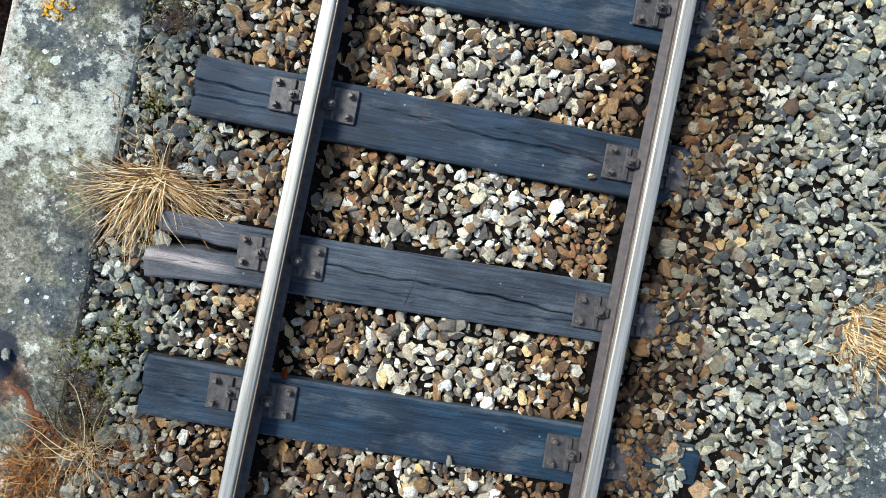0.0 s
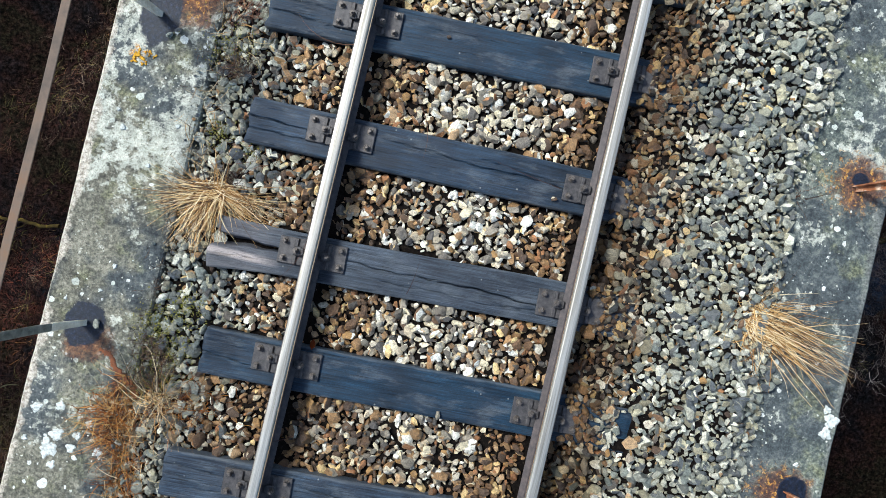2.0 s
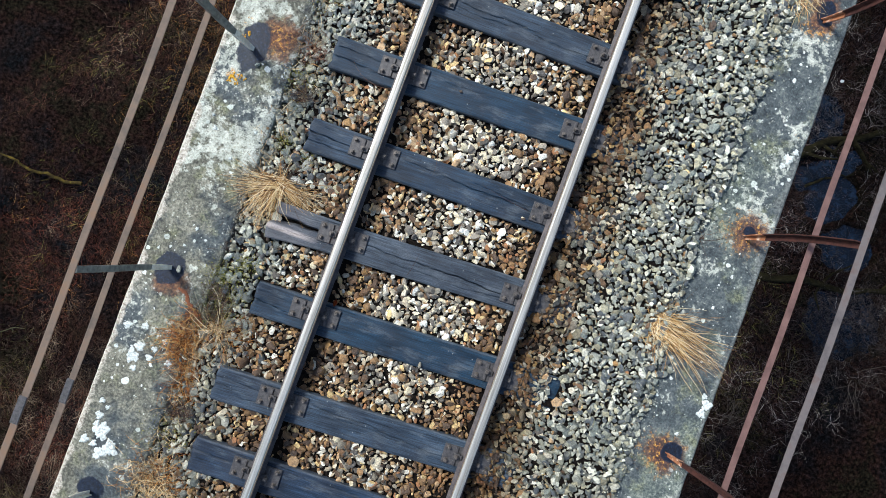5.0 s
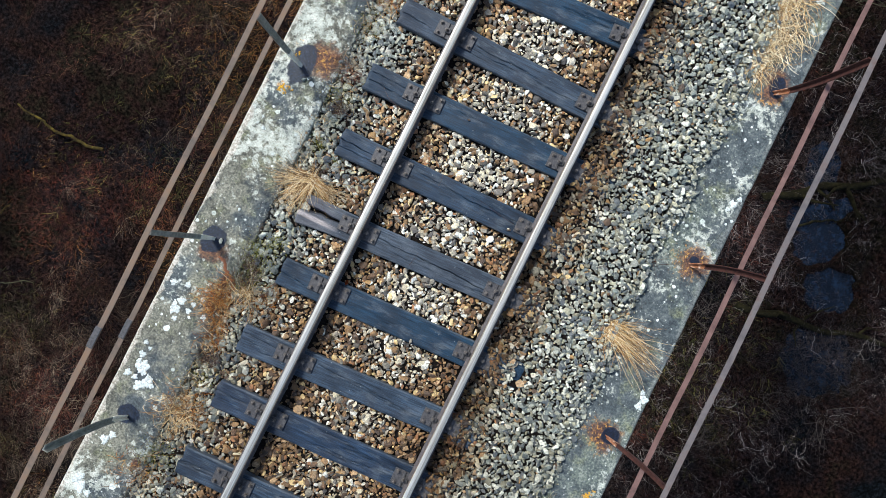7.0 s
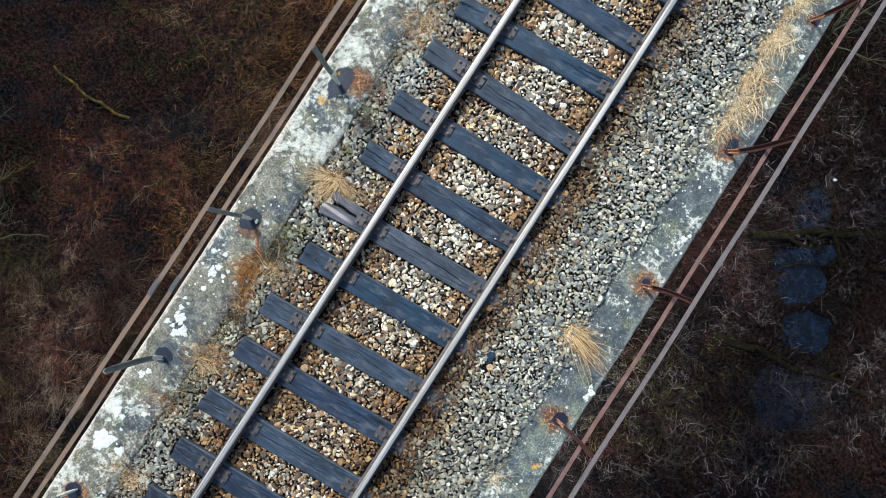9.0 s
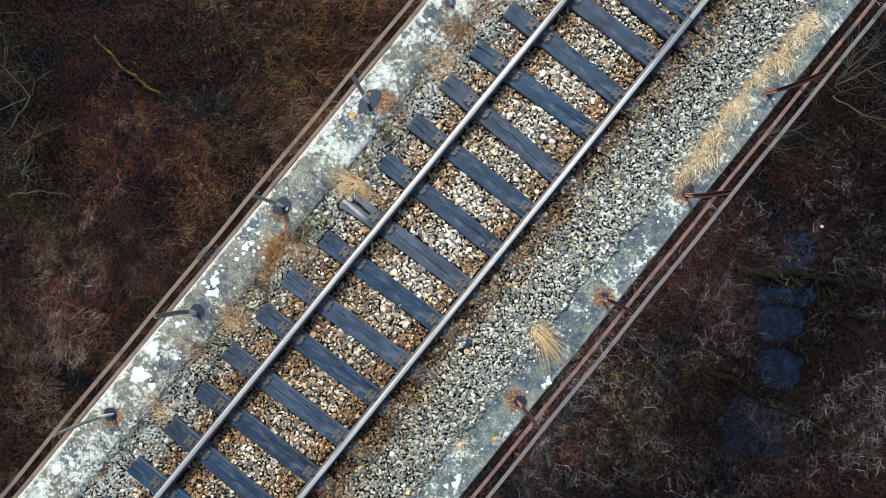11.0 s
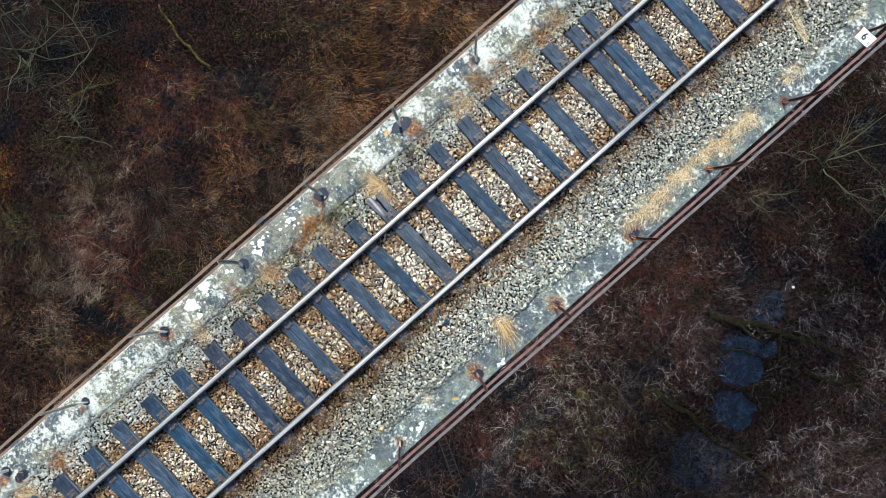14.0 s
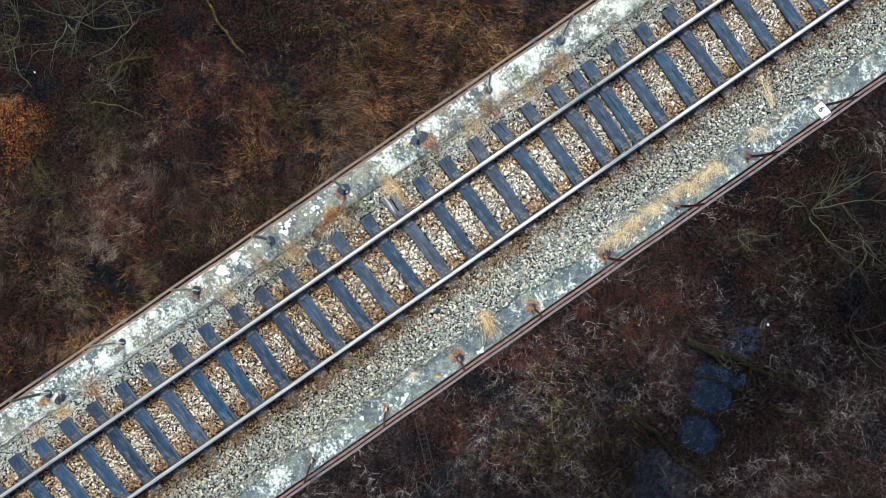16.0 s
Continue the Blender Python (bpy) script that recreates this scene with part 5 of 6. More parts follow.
n = len(lies)
litter = strands(rng, lies, rng.uniform(0, 6.28, n), rng.uniform(0.05, 0.2, n), rng.uniform(0.05, 0.35, n), rng.uniform(0.002, 0.004, n), 0.9, 4, 1.3)
tagged(part("grass_litter", arrays_mesh("grass_litter", *litter), M_TAN), "thin dead grass blades strewn along the kerb", "dead grass", kind="stuff")
rng = np.random.default_rng(77)
for i in range(44):
    y = 3.20 + 0.0695 * i + rng.uniform(-0.04, 0.04)
    x = 1.95 - 0.20 * max(0, 1 - abs(y - 4.9) / 0.6) + rng.uniform(-0.22, 0.20)
    if 5.55 < y < 5.7:
        continue
    tuft("grass_tuft", "thick pale dry grass tuft along the kerb", x, y, EDGE_Z, [(235, 60, 70, 0.36, 0.28), (0, 180, 60, 0.30, 0.35), (320, 30, 24, 0.3, 0.3)], M_STRAW if i % 3 else M_TAN, 200 + i, 0.006, root=0.09)
for i, (x, y, n, ln) in enumerate([(1.86, 7.45, 130, 0.36), (1.80, 7.95, 110, 0.34), (1.93, 7.22, 110, 0.3), (1.80, 9.00, 130, 0.34), (1.74, 9.20, 110, 0.3), (1.72, 10.25, 130, 0.36), (1.71, 10.55, 130, 0.36),
                                   (1.70, 10.9, 120, 0.34), (1.85, 4.45, 80, 0.3)]):
    tuft("grass_tuft", STRAW_LABEL, x, y, EDGE_Z, [(250, 50, n, ln * 1.15, 0.3), (0, 180, n, ln * 0.9, 0.35)], M_STRAW, 300 + i, 0.006, root=0.09)
tuft("grass_tuft", "sparse curled dry grass blades on the kerb", 1.97, -1.68, EDGE_Z, [(20, 40, 34, 0.36, 0.2), (150, 40, 26, 0.30, 0.2), (280, 40, 18, 0.25, 0.2)], M_STRAW, 330, 0.0045)
tuft("grass_tuft", "long pale grass stems lying across the ballast", 1.72, 7.83, 0.035, [(168, 2.5, 46, 0.85, 0.05), (168, 8, 30, 0.45, 0.1)], M_STRAW, 331, 0.008, curl=0.15, kink=0.06)

for i, (x, y, r, n) in enumerate([(-1.50, -0.72, 0.09, 500), (-1.60, -0.58, 0.07, 350), (-1.44, -0.44, 0.06, 260), (-1.55, -0.9, 0.08, 400), (-1.6, 3.9, 0.1, 400),
                                  (-1.62, 6.7, 0.12, 500), (1.70, 1.5, 0.08, 200), (-1.5, 0.62, 0.05, 160), (-1.56, 1.15, 0.09, 300), (-1.6, 1.9, 0.1, 320), (-1.58, -2.8, 0.1, 350), (-1.55, -1.9, 0.1, 300),
                                  (-1.58, 5.5, 0.12, 350), (-1.57, -4.6, 0.12, 350), (-1.57, -6.2, 0.14, 350), (1.82, 2.6, 0.1, 200), (1.86, -0.9, 0.08, 160), (-1.3, 0.55, 0.04, 90)]):
    rng = np.random.default_rng(400 + i)
    roots = np.stack([rng.normal(0, r, n), rng.normal(0, r, n), rng.uniform(-0.02, 0.03, n)], 1)
    ob = tagged(part("moss", arrays_mesh("moss", *strands(rng, roots, rng.uniform(0, 6.28, n), rng.uniform(0.007, 0.018, n), rng.uniform(0.3, 0.9, n), rng.uniform(0.005, 0.010, n), 0.4, 2)), M_MOSS),
                "yellow-green moss between ballast stones", "moss", kind="stuff")
    ob.location = (x, y, EDGE_Z)

# ---- crusts on the kerbs ----
rng = np.random.default_rng(500)
crusts = tagged(new("lichen"), "yellow and white lichen crusts on concrete kerbs", "lichen", kind="stuff")
for x, y, r in [(-2.075, 0.96, 0.036), (-2.03, 0.985, 0.02), (-2.11, 0.93, 0.018), (-2.05, 0.92, 0.014), (-1.99, 0.975, 0.012), (-2.12, 1.30, 0.02), (-2.09, 1.34, 0.016), (2.37, -1.28, 0.032), (2.35, -1.33, 0.016), (2.40, -1.24, 0.014)]:
    for _ in range(9):
        h, d = rng.uniform(0, 6.28), r * rng.uniform(0.1, 1.3)
        blotch("crust", x + d * math.cos(h), y + d * math.sin(h), KERB_Z + 0.004 + rng.uniform(0, 0.0012), r * rng.uniform(0.14, 0.42), M_LICHEN, int(rng.integers(1e6)), 1.2, rng.uniform(0, 3), 0.002, crusts)
for x, y, r in [(2.40, 1.90, 0.045), (2.44, 1.97, 0.028), (2.37, 1.83, 0.025), (2.46, 1.74, 0.02), (2.42, 1.69, 0.016), (-2.14, -1.98, 0.055), (-2.08, -2.04, 0.04), (-2.16, -1.86, 0.035), (-2.10, -1.90, 0.03),
                (-2.18, -3.35, 0.05), (-2.10, -3.42, 0.06), (-1.95, -3.55, 0.03), (-1.98, -0.46, 0.02), (-2.17, -0.55, 0.016), (-1.93, -0.30, 0.022), (-1.76, 0.60, 0.024), (-2.08, 0.52, 0.028),
                (-1.88, 0.33, 0.02), (-2.13, 0.62, 0.018), (2.45, -0.22, 0.05), (2.43, -0.30, 0.04), (2.41, -0.16, 0.028), (2.30, -0.52, 0.016), (2.05, 0.05, 0.02), (2.17, -3.1, 0.05), (2.34, -2.15, 0.06), (2.30, -2.05, 0.05),
                (2.25, -2.25, 0.04), (2.42, 4.5, 0.04), (2.30, 4.1, 0.04), (2.25, 5.3, 0.05), (-2.15, 2.2, 0.05), (-2.0, 2.55, 0.06), (-2.1, 2.7, 0.04), (-2.12, -5.5, 0.1), (-2.0, -5.3, 0.07), (-2.15, -5.8, 0.08),
                (-2.1, -7.2, 0.09), (-1.98, -7.0, 0.06), (2.43, 7.55, 0.05), (2.40, 7.75, 0.02)]:
    blotch("crust", x, y, KERB_Z + 0.004 + rng.uniform(0, 0.0012), r * (0.62 if x < 0 else 0.85), M_CRUST, int(rng.integers(1e6)), rng.uniform(0.85, 1.2), rng.uniform(0, 3), 0.002, crusts)
for x, y, r in [(-2.19, -1.22, 0.025), (-2.05, -1.18, 0.027), (-1.85, -1.25, 0.025), (-2.03, -1.35, 0.044), (-2.06, -1.44, 0.054), (-2.02, -1.53, 0.025), (-1.93, -1.41, 0.029), (-1.91, -1.33, 0.025), (-1.77, -1.4, 0.029), (-2.21, -1.41, 0.017), (-2.14, -2.05, 0.027), (-2.08, -2.1, 0.064), (-2.19, -2.2, 0.032), (-2.04, -2.27, 0.044), (-1.97, -2.2, 0.054), (-2.11, -2.21, 0.025), (-2.1, -2.88, 0.046), (-2.05, -2.81, 0.035), (-2.15, -3.3, 0.042), (-2.11, -3.39, 0.046), (-2.02, -3.42, 0.035), (-2.06, -3.76, 0.112), (-1.83, -3.77, 0.049), (-2.07, -3.85, 0.049), (-2.18, -1.22, 0.028), (-2.04, -1.18, 0.028)]:
    blotch("crust", x, y, KERB_Z + 0.004 + rng.uniform(0, 0.0012), r, M_CRUST, int(rng.integers(1e6)), rng.uniform(0.85, 1.2), rng.uniform(0, 3), 0.002, crusts)
# rust run below a post foot
run = tagged(new("rust_run"), "orange rust run across the concrete kerb", "rust stain", kind="stuff")
for i in range(70):
    t = i / 69
    blotch("rust", -1.90 + 0.26 * t + 0.02 * math.sin(9 * t), -0.80 - 0.10 * t - 0.12 * t * t + rng.uniform(-0.01, 0.01), KERB_Z + 0.0042 + 0.00004 * i, rng.uniform(0.006, 0.014) * (0.7 + 0.6 * t), M_RUST, 700 + i, 1.5, rng.uniform(0, 3), 0.0006, run)


def paint_stroke(points, width, seed):
    """A hand-drawn stroke of paint with uneven edges, lying on the kerb."""
    rng = np.random.default_rng(seed)
    pts = np.array(points, float)
    t = np.linspace(0, len(pts) - 1, 8 * len(pts))
    line = np.stack([np.interp(t, np.arange(len(pts)), pts[:, i]) for i in (0, 1)], 1)
    way = np.gradient(line, axis=0)
    way /= np.linalg.norm(way, axis=1)[:, None]
    out = np.stack([-way[:, 1], way[:, 0]], 1) * (width * rng.uniform(0.3, 0.65, len(t)))[:, None]
    verts = [(x, y, KERB_Z + 0.0055) for pair in zip(line - out, line + out) for x, y in pair]
    me = bpy.data.meshes.new("stroke")
    me.from_pydata(verts, [], [(2 * i, 2 * i + 2, 2 * i + 3, 2 * i + 1) for i in range(len(t) - 1)])
    tagged(part("paint_mark", me, M_FADED), "faded pale paint stroke on the concrete kerb", "paint mark", "paint marks on the kerb")


paint_stroke([(2.34 + 0.085 * math.cos(a * 0.55), 7.75 + 0.085 * math.sin(a * 0.55)) for a in range(12)], 0.028, 1)
paint_stroke([(2.02, 7.89), (2.05, 8.01), (2.11, 8.12)], 0.035, 2)
paint_stroke([(2.17, 7.47), (2.19, 7.67), (2.20, 7.87)], 0.035, 3)
paint_stroke([(2.29, 7.91), (2.33, 8.01), (2.43, 8.07)], 0.03, 4)

# ---- small loose things ----
rng = np.random.default_rng(600)
for x, y, z, s in [(0.517, 0.684, 0.014, 0.024), (0.146, -0.70, 0.016, 0.028), (-1.945, -0.655, KERB_Z + 0.02, 0.032), (-1.93, 1.12, KERB_Z + 0.018, 0.026), (-1.885, 1.16, KERB_Z + 0.018, 0.024),
                   (-0.30, 1.47, 0.01, 0.016), (0.60, 1.52, 0.008, 0.012), (-1.40, 0.745, -0.01, 0.040)]:
    ob = tagged(part("loose_stone", hull_stone(rng), M_STONE), "pale loose ballast stone lying on its own", "stone", "loose stones")
    ob.matrix_basis = Matrix.LocRotScale((x, y, z), Euler((0.1, 0.2, rng.uniform(0, 6))), (s, s, s))
for i in range(34):
    u = -0.45 + 1.1 * i / 33
    ob = tagged(part("loose_stone", hull_stone(rng, 9), M_STONE), "pale chipping wedged between two close sleepers", "stone", "loose stones")
    k = rng.uniform(0.012, 0.022)
    ob.matrix_basis = Matrix.LocRotScale((u + rng.uniform(-0.015, 0.015), 4.925 + rng.uniform(-0.018, 0.018), -0.012), Euler((0.3, 0.2, rng.uniform(0, 6))), (k, k, k))
for x, y, r in ((14.02, 13.6, 0.09), (-21.6, -12.6, 0.06)):
    ob = tagged(part("litter_scrap", hull_stone(rng), M_SIGN), "small white scrap of litter in the undergrowth", "litter", "litter in the valley")
    ob.matrix_basis = Matrix.LocRotScale((x, y, -21.45), None, (r, r, r))
for i in range(9):
    a = (rng.uniform(-1.5, 1.8), rng.uniform(-1.6, 2.4))
    v, f = strands(rng, np.array([[0, 0, 0.03]]), rng.uniform(0, 6.28, 1), rng.uniform(0.2, 0.5, 1), np.array([0.12]), np.array([0.004]), 1.0, 8, 1.6)
    ob = tagged(part("straw", arrays_mesh("straw", v, f), M_TWIG), "single thin dry stem lying on ballast", "straw", "loose straws")
    ob.location = (a[0], a[1], 0.0)
leaf = bmesh.new()
for u, v, z in ((0, -0.03, 0), (0.016, -0.008, 0.004), (0.012, 0.018, 0.006), (0, 0.034, 0.002), (-0.013, 0.016, 0.005), (-0.015, -0.01, 0.003)):
    leaf.verts.new((u, v, z))
leaf.faces.new(leaf.verts)
bmesh.ops.solidify(leaf, geom=leaf.faces[:], thickness=0.001)
tagged(part("leaf", leaf, M_LEAF), "curled orange dead leaf on a sleeper", "leaf").location = (-0.66, -0.47, 0.006)
scrap = part("scrap", hull_stone(rng), M_CRUST)
tagged(scrap, "crumpled white paper scrap among stones", "litter")
scrap.matrix_basis = Matrix.LocRotScale((-0.60, 0.20, -0.02), Euler((0.3, 0.5, 1.0)), (0.016, 0.026, 0.022))

# ---- distance sign ----
sign = tagged(new("distance_sign"), "small white enamel distance sign with a black numeral on the kerb", "sign")
sign.matrix_basis = pose(2.36, 8.47, KERB_Z)
part("stake", box(0.13, 0.155, 0.03, 0.055, 0.0, 0.37, 0.003), M_POST_R, sign)
board = part("board", box(-0.175, 0.175, -0.105, 0.105, -0.003, 0.003, 0.0015), M_SIGN, sign, "white enamel plate")
board.matrix_basis = pose(0, 0, 0.37, 14, 4, 9)
text = bpy.data.curves.new("numeral", "FONT")
text.body, text.size, text.extrude, text.align_x, text.align_y = "6", 0.18, 0.0012, "CENTER", "CENTER"
text.offset = 0.004
text.materials.append(M_BLACK)
numeral = new("numeral", text)
numeral.parent = board
numeral.matrix_basis = pose(-0.05, 0, 0.0045)
for u, w in ((0.075, 0.012), (0.105, 0.012)):
    bar = part("mark", box(u - w / 2, u + w / 2, -0.075, -0.02, 0.0032, 0.0048), M_BLACK, board)

# ---- valley floor plants ----
CORNERS = np.array([(-26.8, -12.2), (2.7, 30.6), (26.3, 13.6), (-2.8, -28.1)])


def scatter(rng, n, test):
    """Random places over the valley stretch below the bridge."""
    a, b = rng.uniform(-0.08, 1.08, n), rng.uniform(-0.08, 1.08, n)
    p = CORNERS[0] + a[:, None] * (CORNERS[1] - CORNERS[0]) + b[:, None] * (CORNERS[3] - CORNERS[0])
    return p[test(p[:, 0], p[:, 1], rng)]


def dry(x, y):
    ok = np.ones(len(x), bool)
    for pool in POOLS:
        ok &= pool_rim(x, y, pool) > 1.05
    for (xa, ya), (xb, yb) in zip(CHANNEL[:-1], CHANNEL[1:]):
        t = np.clip(((x - xa) * (xb - xa) + (y - ya) * (yb - ya)) / ((xb - xa) ** 2 + (yb - ya) ** 2), 0, 1)
        ok &= np.hypot(x - xa - t * (xb - xa), y - ya - t * (yb - ya)) > 0.7
    return ok


def around(places, x, y, r):
    """True with a chance that falls off from the middle of each patch, with frayed rims."""
    best = np.zeros(len(x))
    for px, py, size in places:
        d = np.hypot(x - px, y - py) / size + 0.35 * wave(x * 1.1, y * 1.1, 81) + 0.2 * wave(x * 3, y * 3, 82)
        best = np.maximum(best, np.exp(-(np.maximum(d, 0) ** 2)))
    return r.uniform(size=len(x)) < best


# patches kept free of plants; the blackened soil there stands in for shade
HOLLOWS = [(-13.4, -6.4, 1.5), (-8.9, -16.1, 1.5), (-21.9, -12.3, 3.0), (-24.5, -10.0, 3.5), (-19.3, -1.4, 2.0), (-21.2, -3.5, 2.2), (-18.5, -8.6, 1.6), (-15.2, 0.8, 2.0), (-21.0, -7.1, 1.7), (-10.2, -12.0, 1.0), (7.6, 18.9, 2.3), (8.6, 22.6, 2.0), (10.8, 20.5, 3.0), (10.5, 13.9, 1.3), (7.9, 15.8, 1.7), (-23.5, -7.6, 2.6), (-21.6, -9.8, 2.2), (-17.0, -0.1, 2.0), (-20.3, -2.8, 2.4), (9.5, 17.5, 2.5), (6.5, 16.5, 1.6), (8.5, 21.0, 2.5), (-22.5, -5.0, 2.0)]
RED = [(-16.8, -5.6, 2.6), (-12.2, -12.6, 2.0), (-19.5, -5.4, 2.0), (9.1, 8.9, 3.2), (8.9, -4.4, 2.0), (7.1, 6.7, 2.0), (9.4, 15.1, 1.7), (-9.5, -9.0, 1.2), (-13.5, -3.0, 1.5), (7.7, 0.8, 2.0)]
GOLD = [(-11.0, 4.6, 2.6), (-11.3, 7.2, 2.6), (-9.2, 1.4, 2.2), (-8.2, -18.5, 2.0), (-10.8, -5.0, 1.7), (-7.6, -6.0, 1.3), (-6.7, -16.3, 1.3), (-7.8, 9.5, 2.2), (-11.9, 5.2, 1.5), (-9.5, -1.8, 1.2)]
OLIVE = [(-12.6, -1.8, 1.3), (-15.3, -16.0, 1.3), (-8.7, -15.0, 1.3), (-10.0, -18.8, 1.3), (-8.3, -11.0, 1.3), (-24.8, -12.0, 2.0), (-17.1, -0.7, 1.7), (-14.8, 3.2, 2.0), (12.6, 0.5, 3.0), (-17.2, -11.2, 2.0), (-12, 2.5, 1.3), (-24, -5.3, 1.5), (-16.9, 2.5, 1.5)]
SWEPT = [(-14.3, -11.2, 2.0), (-12.4, -16.4, 3.0), (-11.5, -8.8, 1.6), (-7.2, -0.8, 2.3), (-11.1, -18.4, 2.0), (-8.5, -4.0, 1.5), (-5.5, 5.0, 2.5)]


def field(name, label, material, rng, clumps, blades, length, width, rise, curl, test, spread=0.35, steps=3, sweep_along=0.0, kink=0.0):
    c = scatter(rng, clumps, test)
    c = c[~around(HOLLOWS, c[:, 0], c[:, 1], rng)]
    n = len(c) * blades
    home = np.repeat(c, blades, 0)
    away = rng.normal(0, spread, (n, 2))
    roots = np.concatenate([home + away * 0.6, np.zeros((n, 1))], 1)
    roots[:, 2] = np.maximum(ground_z(roots[:, 0], roots[:, 1]), -22.46) - 0.03
    flow = 2.6 * wave(home[:, 0] * 0.28, home[:, 1] * 0.28, 14)
    az = np.arctan2(away[:, 1], away[:, 0]) * (1 - sweep_along) + flow * sweep_along + rng.normal(0, 0.5, n)
    big = 0.7 + 0.6 * (wave(home[:, 0] * 0.7, home[:, 1] * 0.7, 17) * 0.5 + 0.5)
    ln = length * rng.uniform(0.4, 1.2, n) * big
    v, f = strands(rng, roots, az, ln, np.clip(rng.normal(rise, 0.15, n), 0.08, 0.95), width * rng.uniform(0.5, 1.3, n), 0.55, steps, curl, kink)
    return tagged(part(name, arrays_mesh(name, v, f), material), label, "undergrowth", kind="stuff")


rng = np.random.default_rng(700)
field("heath", "dense brown and dull purple dead heath grass", M_HEATH, rng, 17500, 9, 0.7, 0.013, 0.5, 0.7,
      lambda x, y, r: (x < 1) & (wave(x * 0.45, y * 0.45, 21) > -0.75) & ~around(HOLLOWS, x, y, r), 0.35, 2, 0.55)
field("tussocks", "arching bleached grass tussocks in heath", M_TUSSOCK, rng, 7500, 24, 0.95, 0.012, 0.6, 0.6,
      lambda x, y, r: (x < 0) & (around(SWEPT, x, y, r) | (r.uniform(size=len(x)) < 0.10)) & ~around(HOLLOWS, x, y, r), 0.32, 3, 0.8)
field("olive_grass", "olive green grass tufts in brown heath", M_OLIVE, rng, 9000, 11, 0.7, 0.015, 0.6, 0.8,
      lambda x, y, r: (around(OLIVE, x, y, r) | (x < 0) & (r.uniform(size=len(x)) < 0.03)), 0.22, 3, 0.3)
field("golden_grass", "golden brown dry grass tufts in heath", M_GOLD, rng, 13000, 15, 0.7, 0.010, 0.55, 0.7,
      lambda x, y, r: around(GOLD, x, y, r) | (x < 0) & (r.uniform(size=len(x)) < 0.03), 0.5, 3, 0.75)
field("red_heath", "rust-red dead heather patches", M_RED, rng, 15000, 16, 0.5, 0.012, 0.55, 0.9,
      lambda x, y, r: around(RED, x, y, r) & dry(x, y) | (np.abs(x) < 14) & (r.uniform(size=len(x)) < 0.02), 0.25, 2, 0.1)
field("scrub", "tangled grey and brown bramble scrub", M_SCRUB, rng, 15000, 9, 0.75, 0.011, 0.55, 0.3,
      lambda x, y, r: (x > 0) & (dry(x, y) | (r.uniform(size=len(x)) < np.where(y < 5.5, 0.9, np.where(y > 12, 0.5, 0.3)))) & (wave(x * 0.5, y * 0.5, 51) > -0.85) & ~around(HOLLOWS, x, y, r), 0.4, 2, 0.1, 0.7)
field("litter", "matted dead leaves and broken stems on the valley floor", M_LITTER, rng, 22000, 5, 0.32, 0.018, 0.25, 0.8,
      lambda x, y, r: (np.abs(x) > 0.5) & (dry(x, y) | (r.uniform(size=len(x)) < 0.2)) & ~around(HOLLOWS, x, y, r), 0.5, 1, 0.0)
field("wet_twigs", "dark twigs and reeds standing in the pools", M_WET, rng, 60000, 5, 0.6, 0.012, 0.35, 0.4,
      lambda x, y, r: ~dry(x, y) & (r.uniform(size=len(x)) < np.where((x > 12) & (y < 5.6), 1.6, np.where(y > 10.8, 1.0, 0.4))), 0.35, 3, 0.0, 0.5)


def brambles(name, label, material, rng, clumps, test, length, width):
    """Crooked bleached stems that fork twice, in loose clumps."""
    c = scatter(rng, clumps, test)
    c = c[~around(HOLLOWS, c[:, 0], c[:, 1], rng)]
    home = np.repeat(c, 3, 0)
    n = len(home)
    roots = np.concatenate([home + rng.normal(0, 0.25, (n, 2)), np.zeros((n, 1))], 1)
    roots[:, 2] = np.maximum(ground_z(roots[:, 0], roots[:, 1]), -22.46) + 0.15
    az, ln, wd, steps, bits = rng.uniform(0, 6.28, n), length * rng.uniform(0.5, 1.3, n), np.full(n, width), 4, []
    for level in range(3):
        v, f = strands(rng, roots, az, ln, np.clip(rng.normal(0.4, 0.15, len(roots)), 0.05, 0.8), wd, 0.45, steps, 0.3, 0.4)
        bits.append((v, f))
        line = v.reshape(len(roots), steps + 1, 2, 3).mean(2)
        at = rng.integers(1, steps + 1, (len(roots), 2))
        pick = np.repeat(np.arange(len(roots)), 2)
        roots = line[pick, at.ravel()]
        az = az[pick] + rng.choice((-1, 1), len(pick)) * rng.uniform(0.5, 1.2, len(pick))
        ln, wd, steps = ln[pick] * rng.uniform(0.4, 0.7, len(pick)), wd[pick] * 0.8, (3, 2, 2)[level]
    return tagged(part(name, arrays_mesh(name, *joined(bits)), material), label, "undergrowth", kind="stuff")


brambles("pale_twigs", "bleached forking bramble stems over dark scrub", M_PALE, rng, 2600,
         lambda x, y, r: (x > 3) & (dry(x, y) | (y < 5.6)) & (wave(x * 0.6, y * 0.6, 71) > -0.25), 0.75, 0.013)
brambles("wet_brambles", "grey twigs trailing over dark water", M_WET, rng, 45000,
         lambda x, y, r: (pool_rim(x, y, POOLS[3]) < 1.15) | (pool_rim(x, y, POOLS[4]) < 1.1) & (r.uniform(size=len(x)) < 0.7) | (pool_rim(x, y, POOLS[2]) < 1.0) & (r.uniform(size=len(x)) < 0.2), 0.55, 0.014)
brambles("grey_twigs", "grey forking twigs of low shrubs in heath", M_TUSSOCK, rng, 900,
         lambda x, y, r: (x < -3) & (wave(x * 0.5, y * 0.5, 91) > 0.1), 0.8, 0.013)

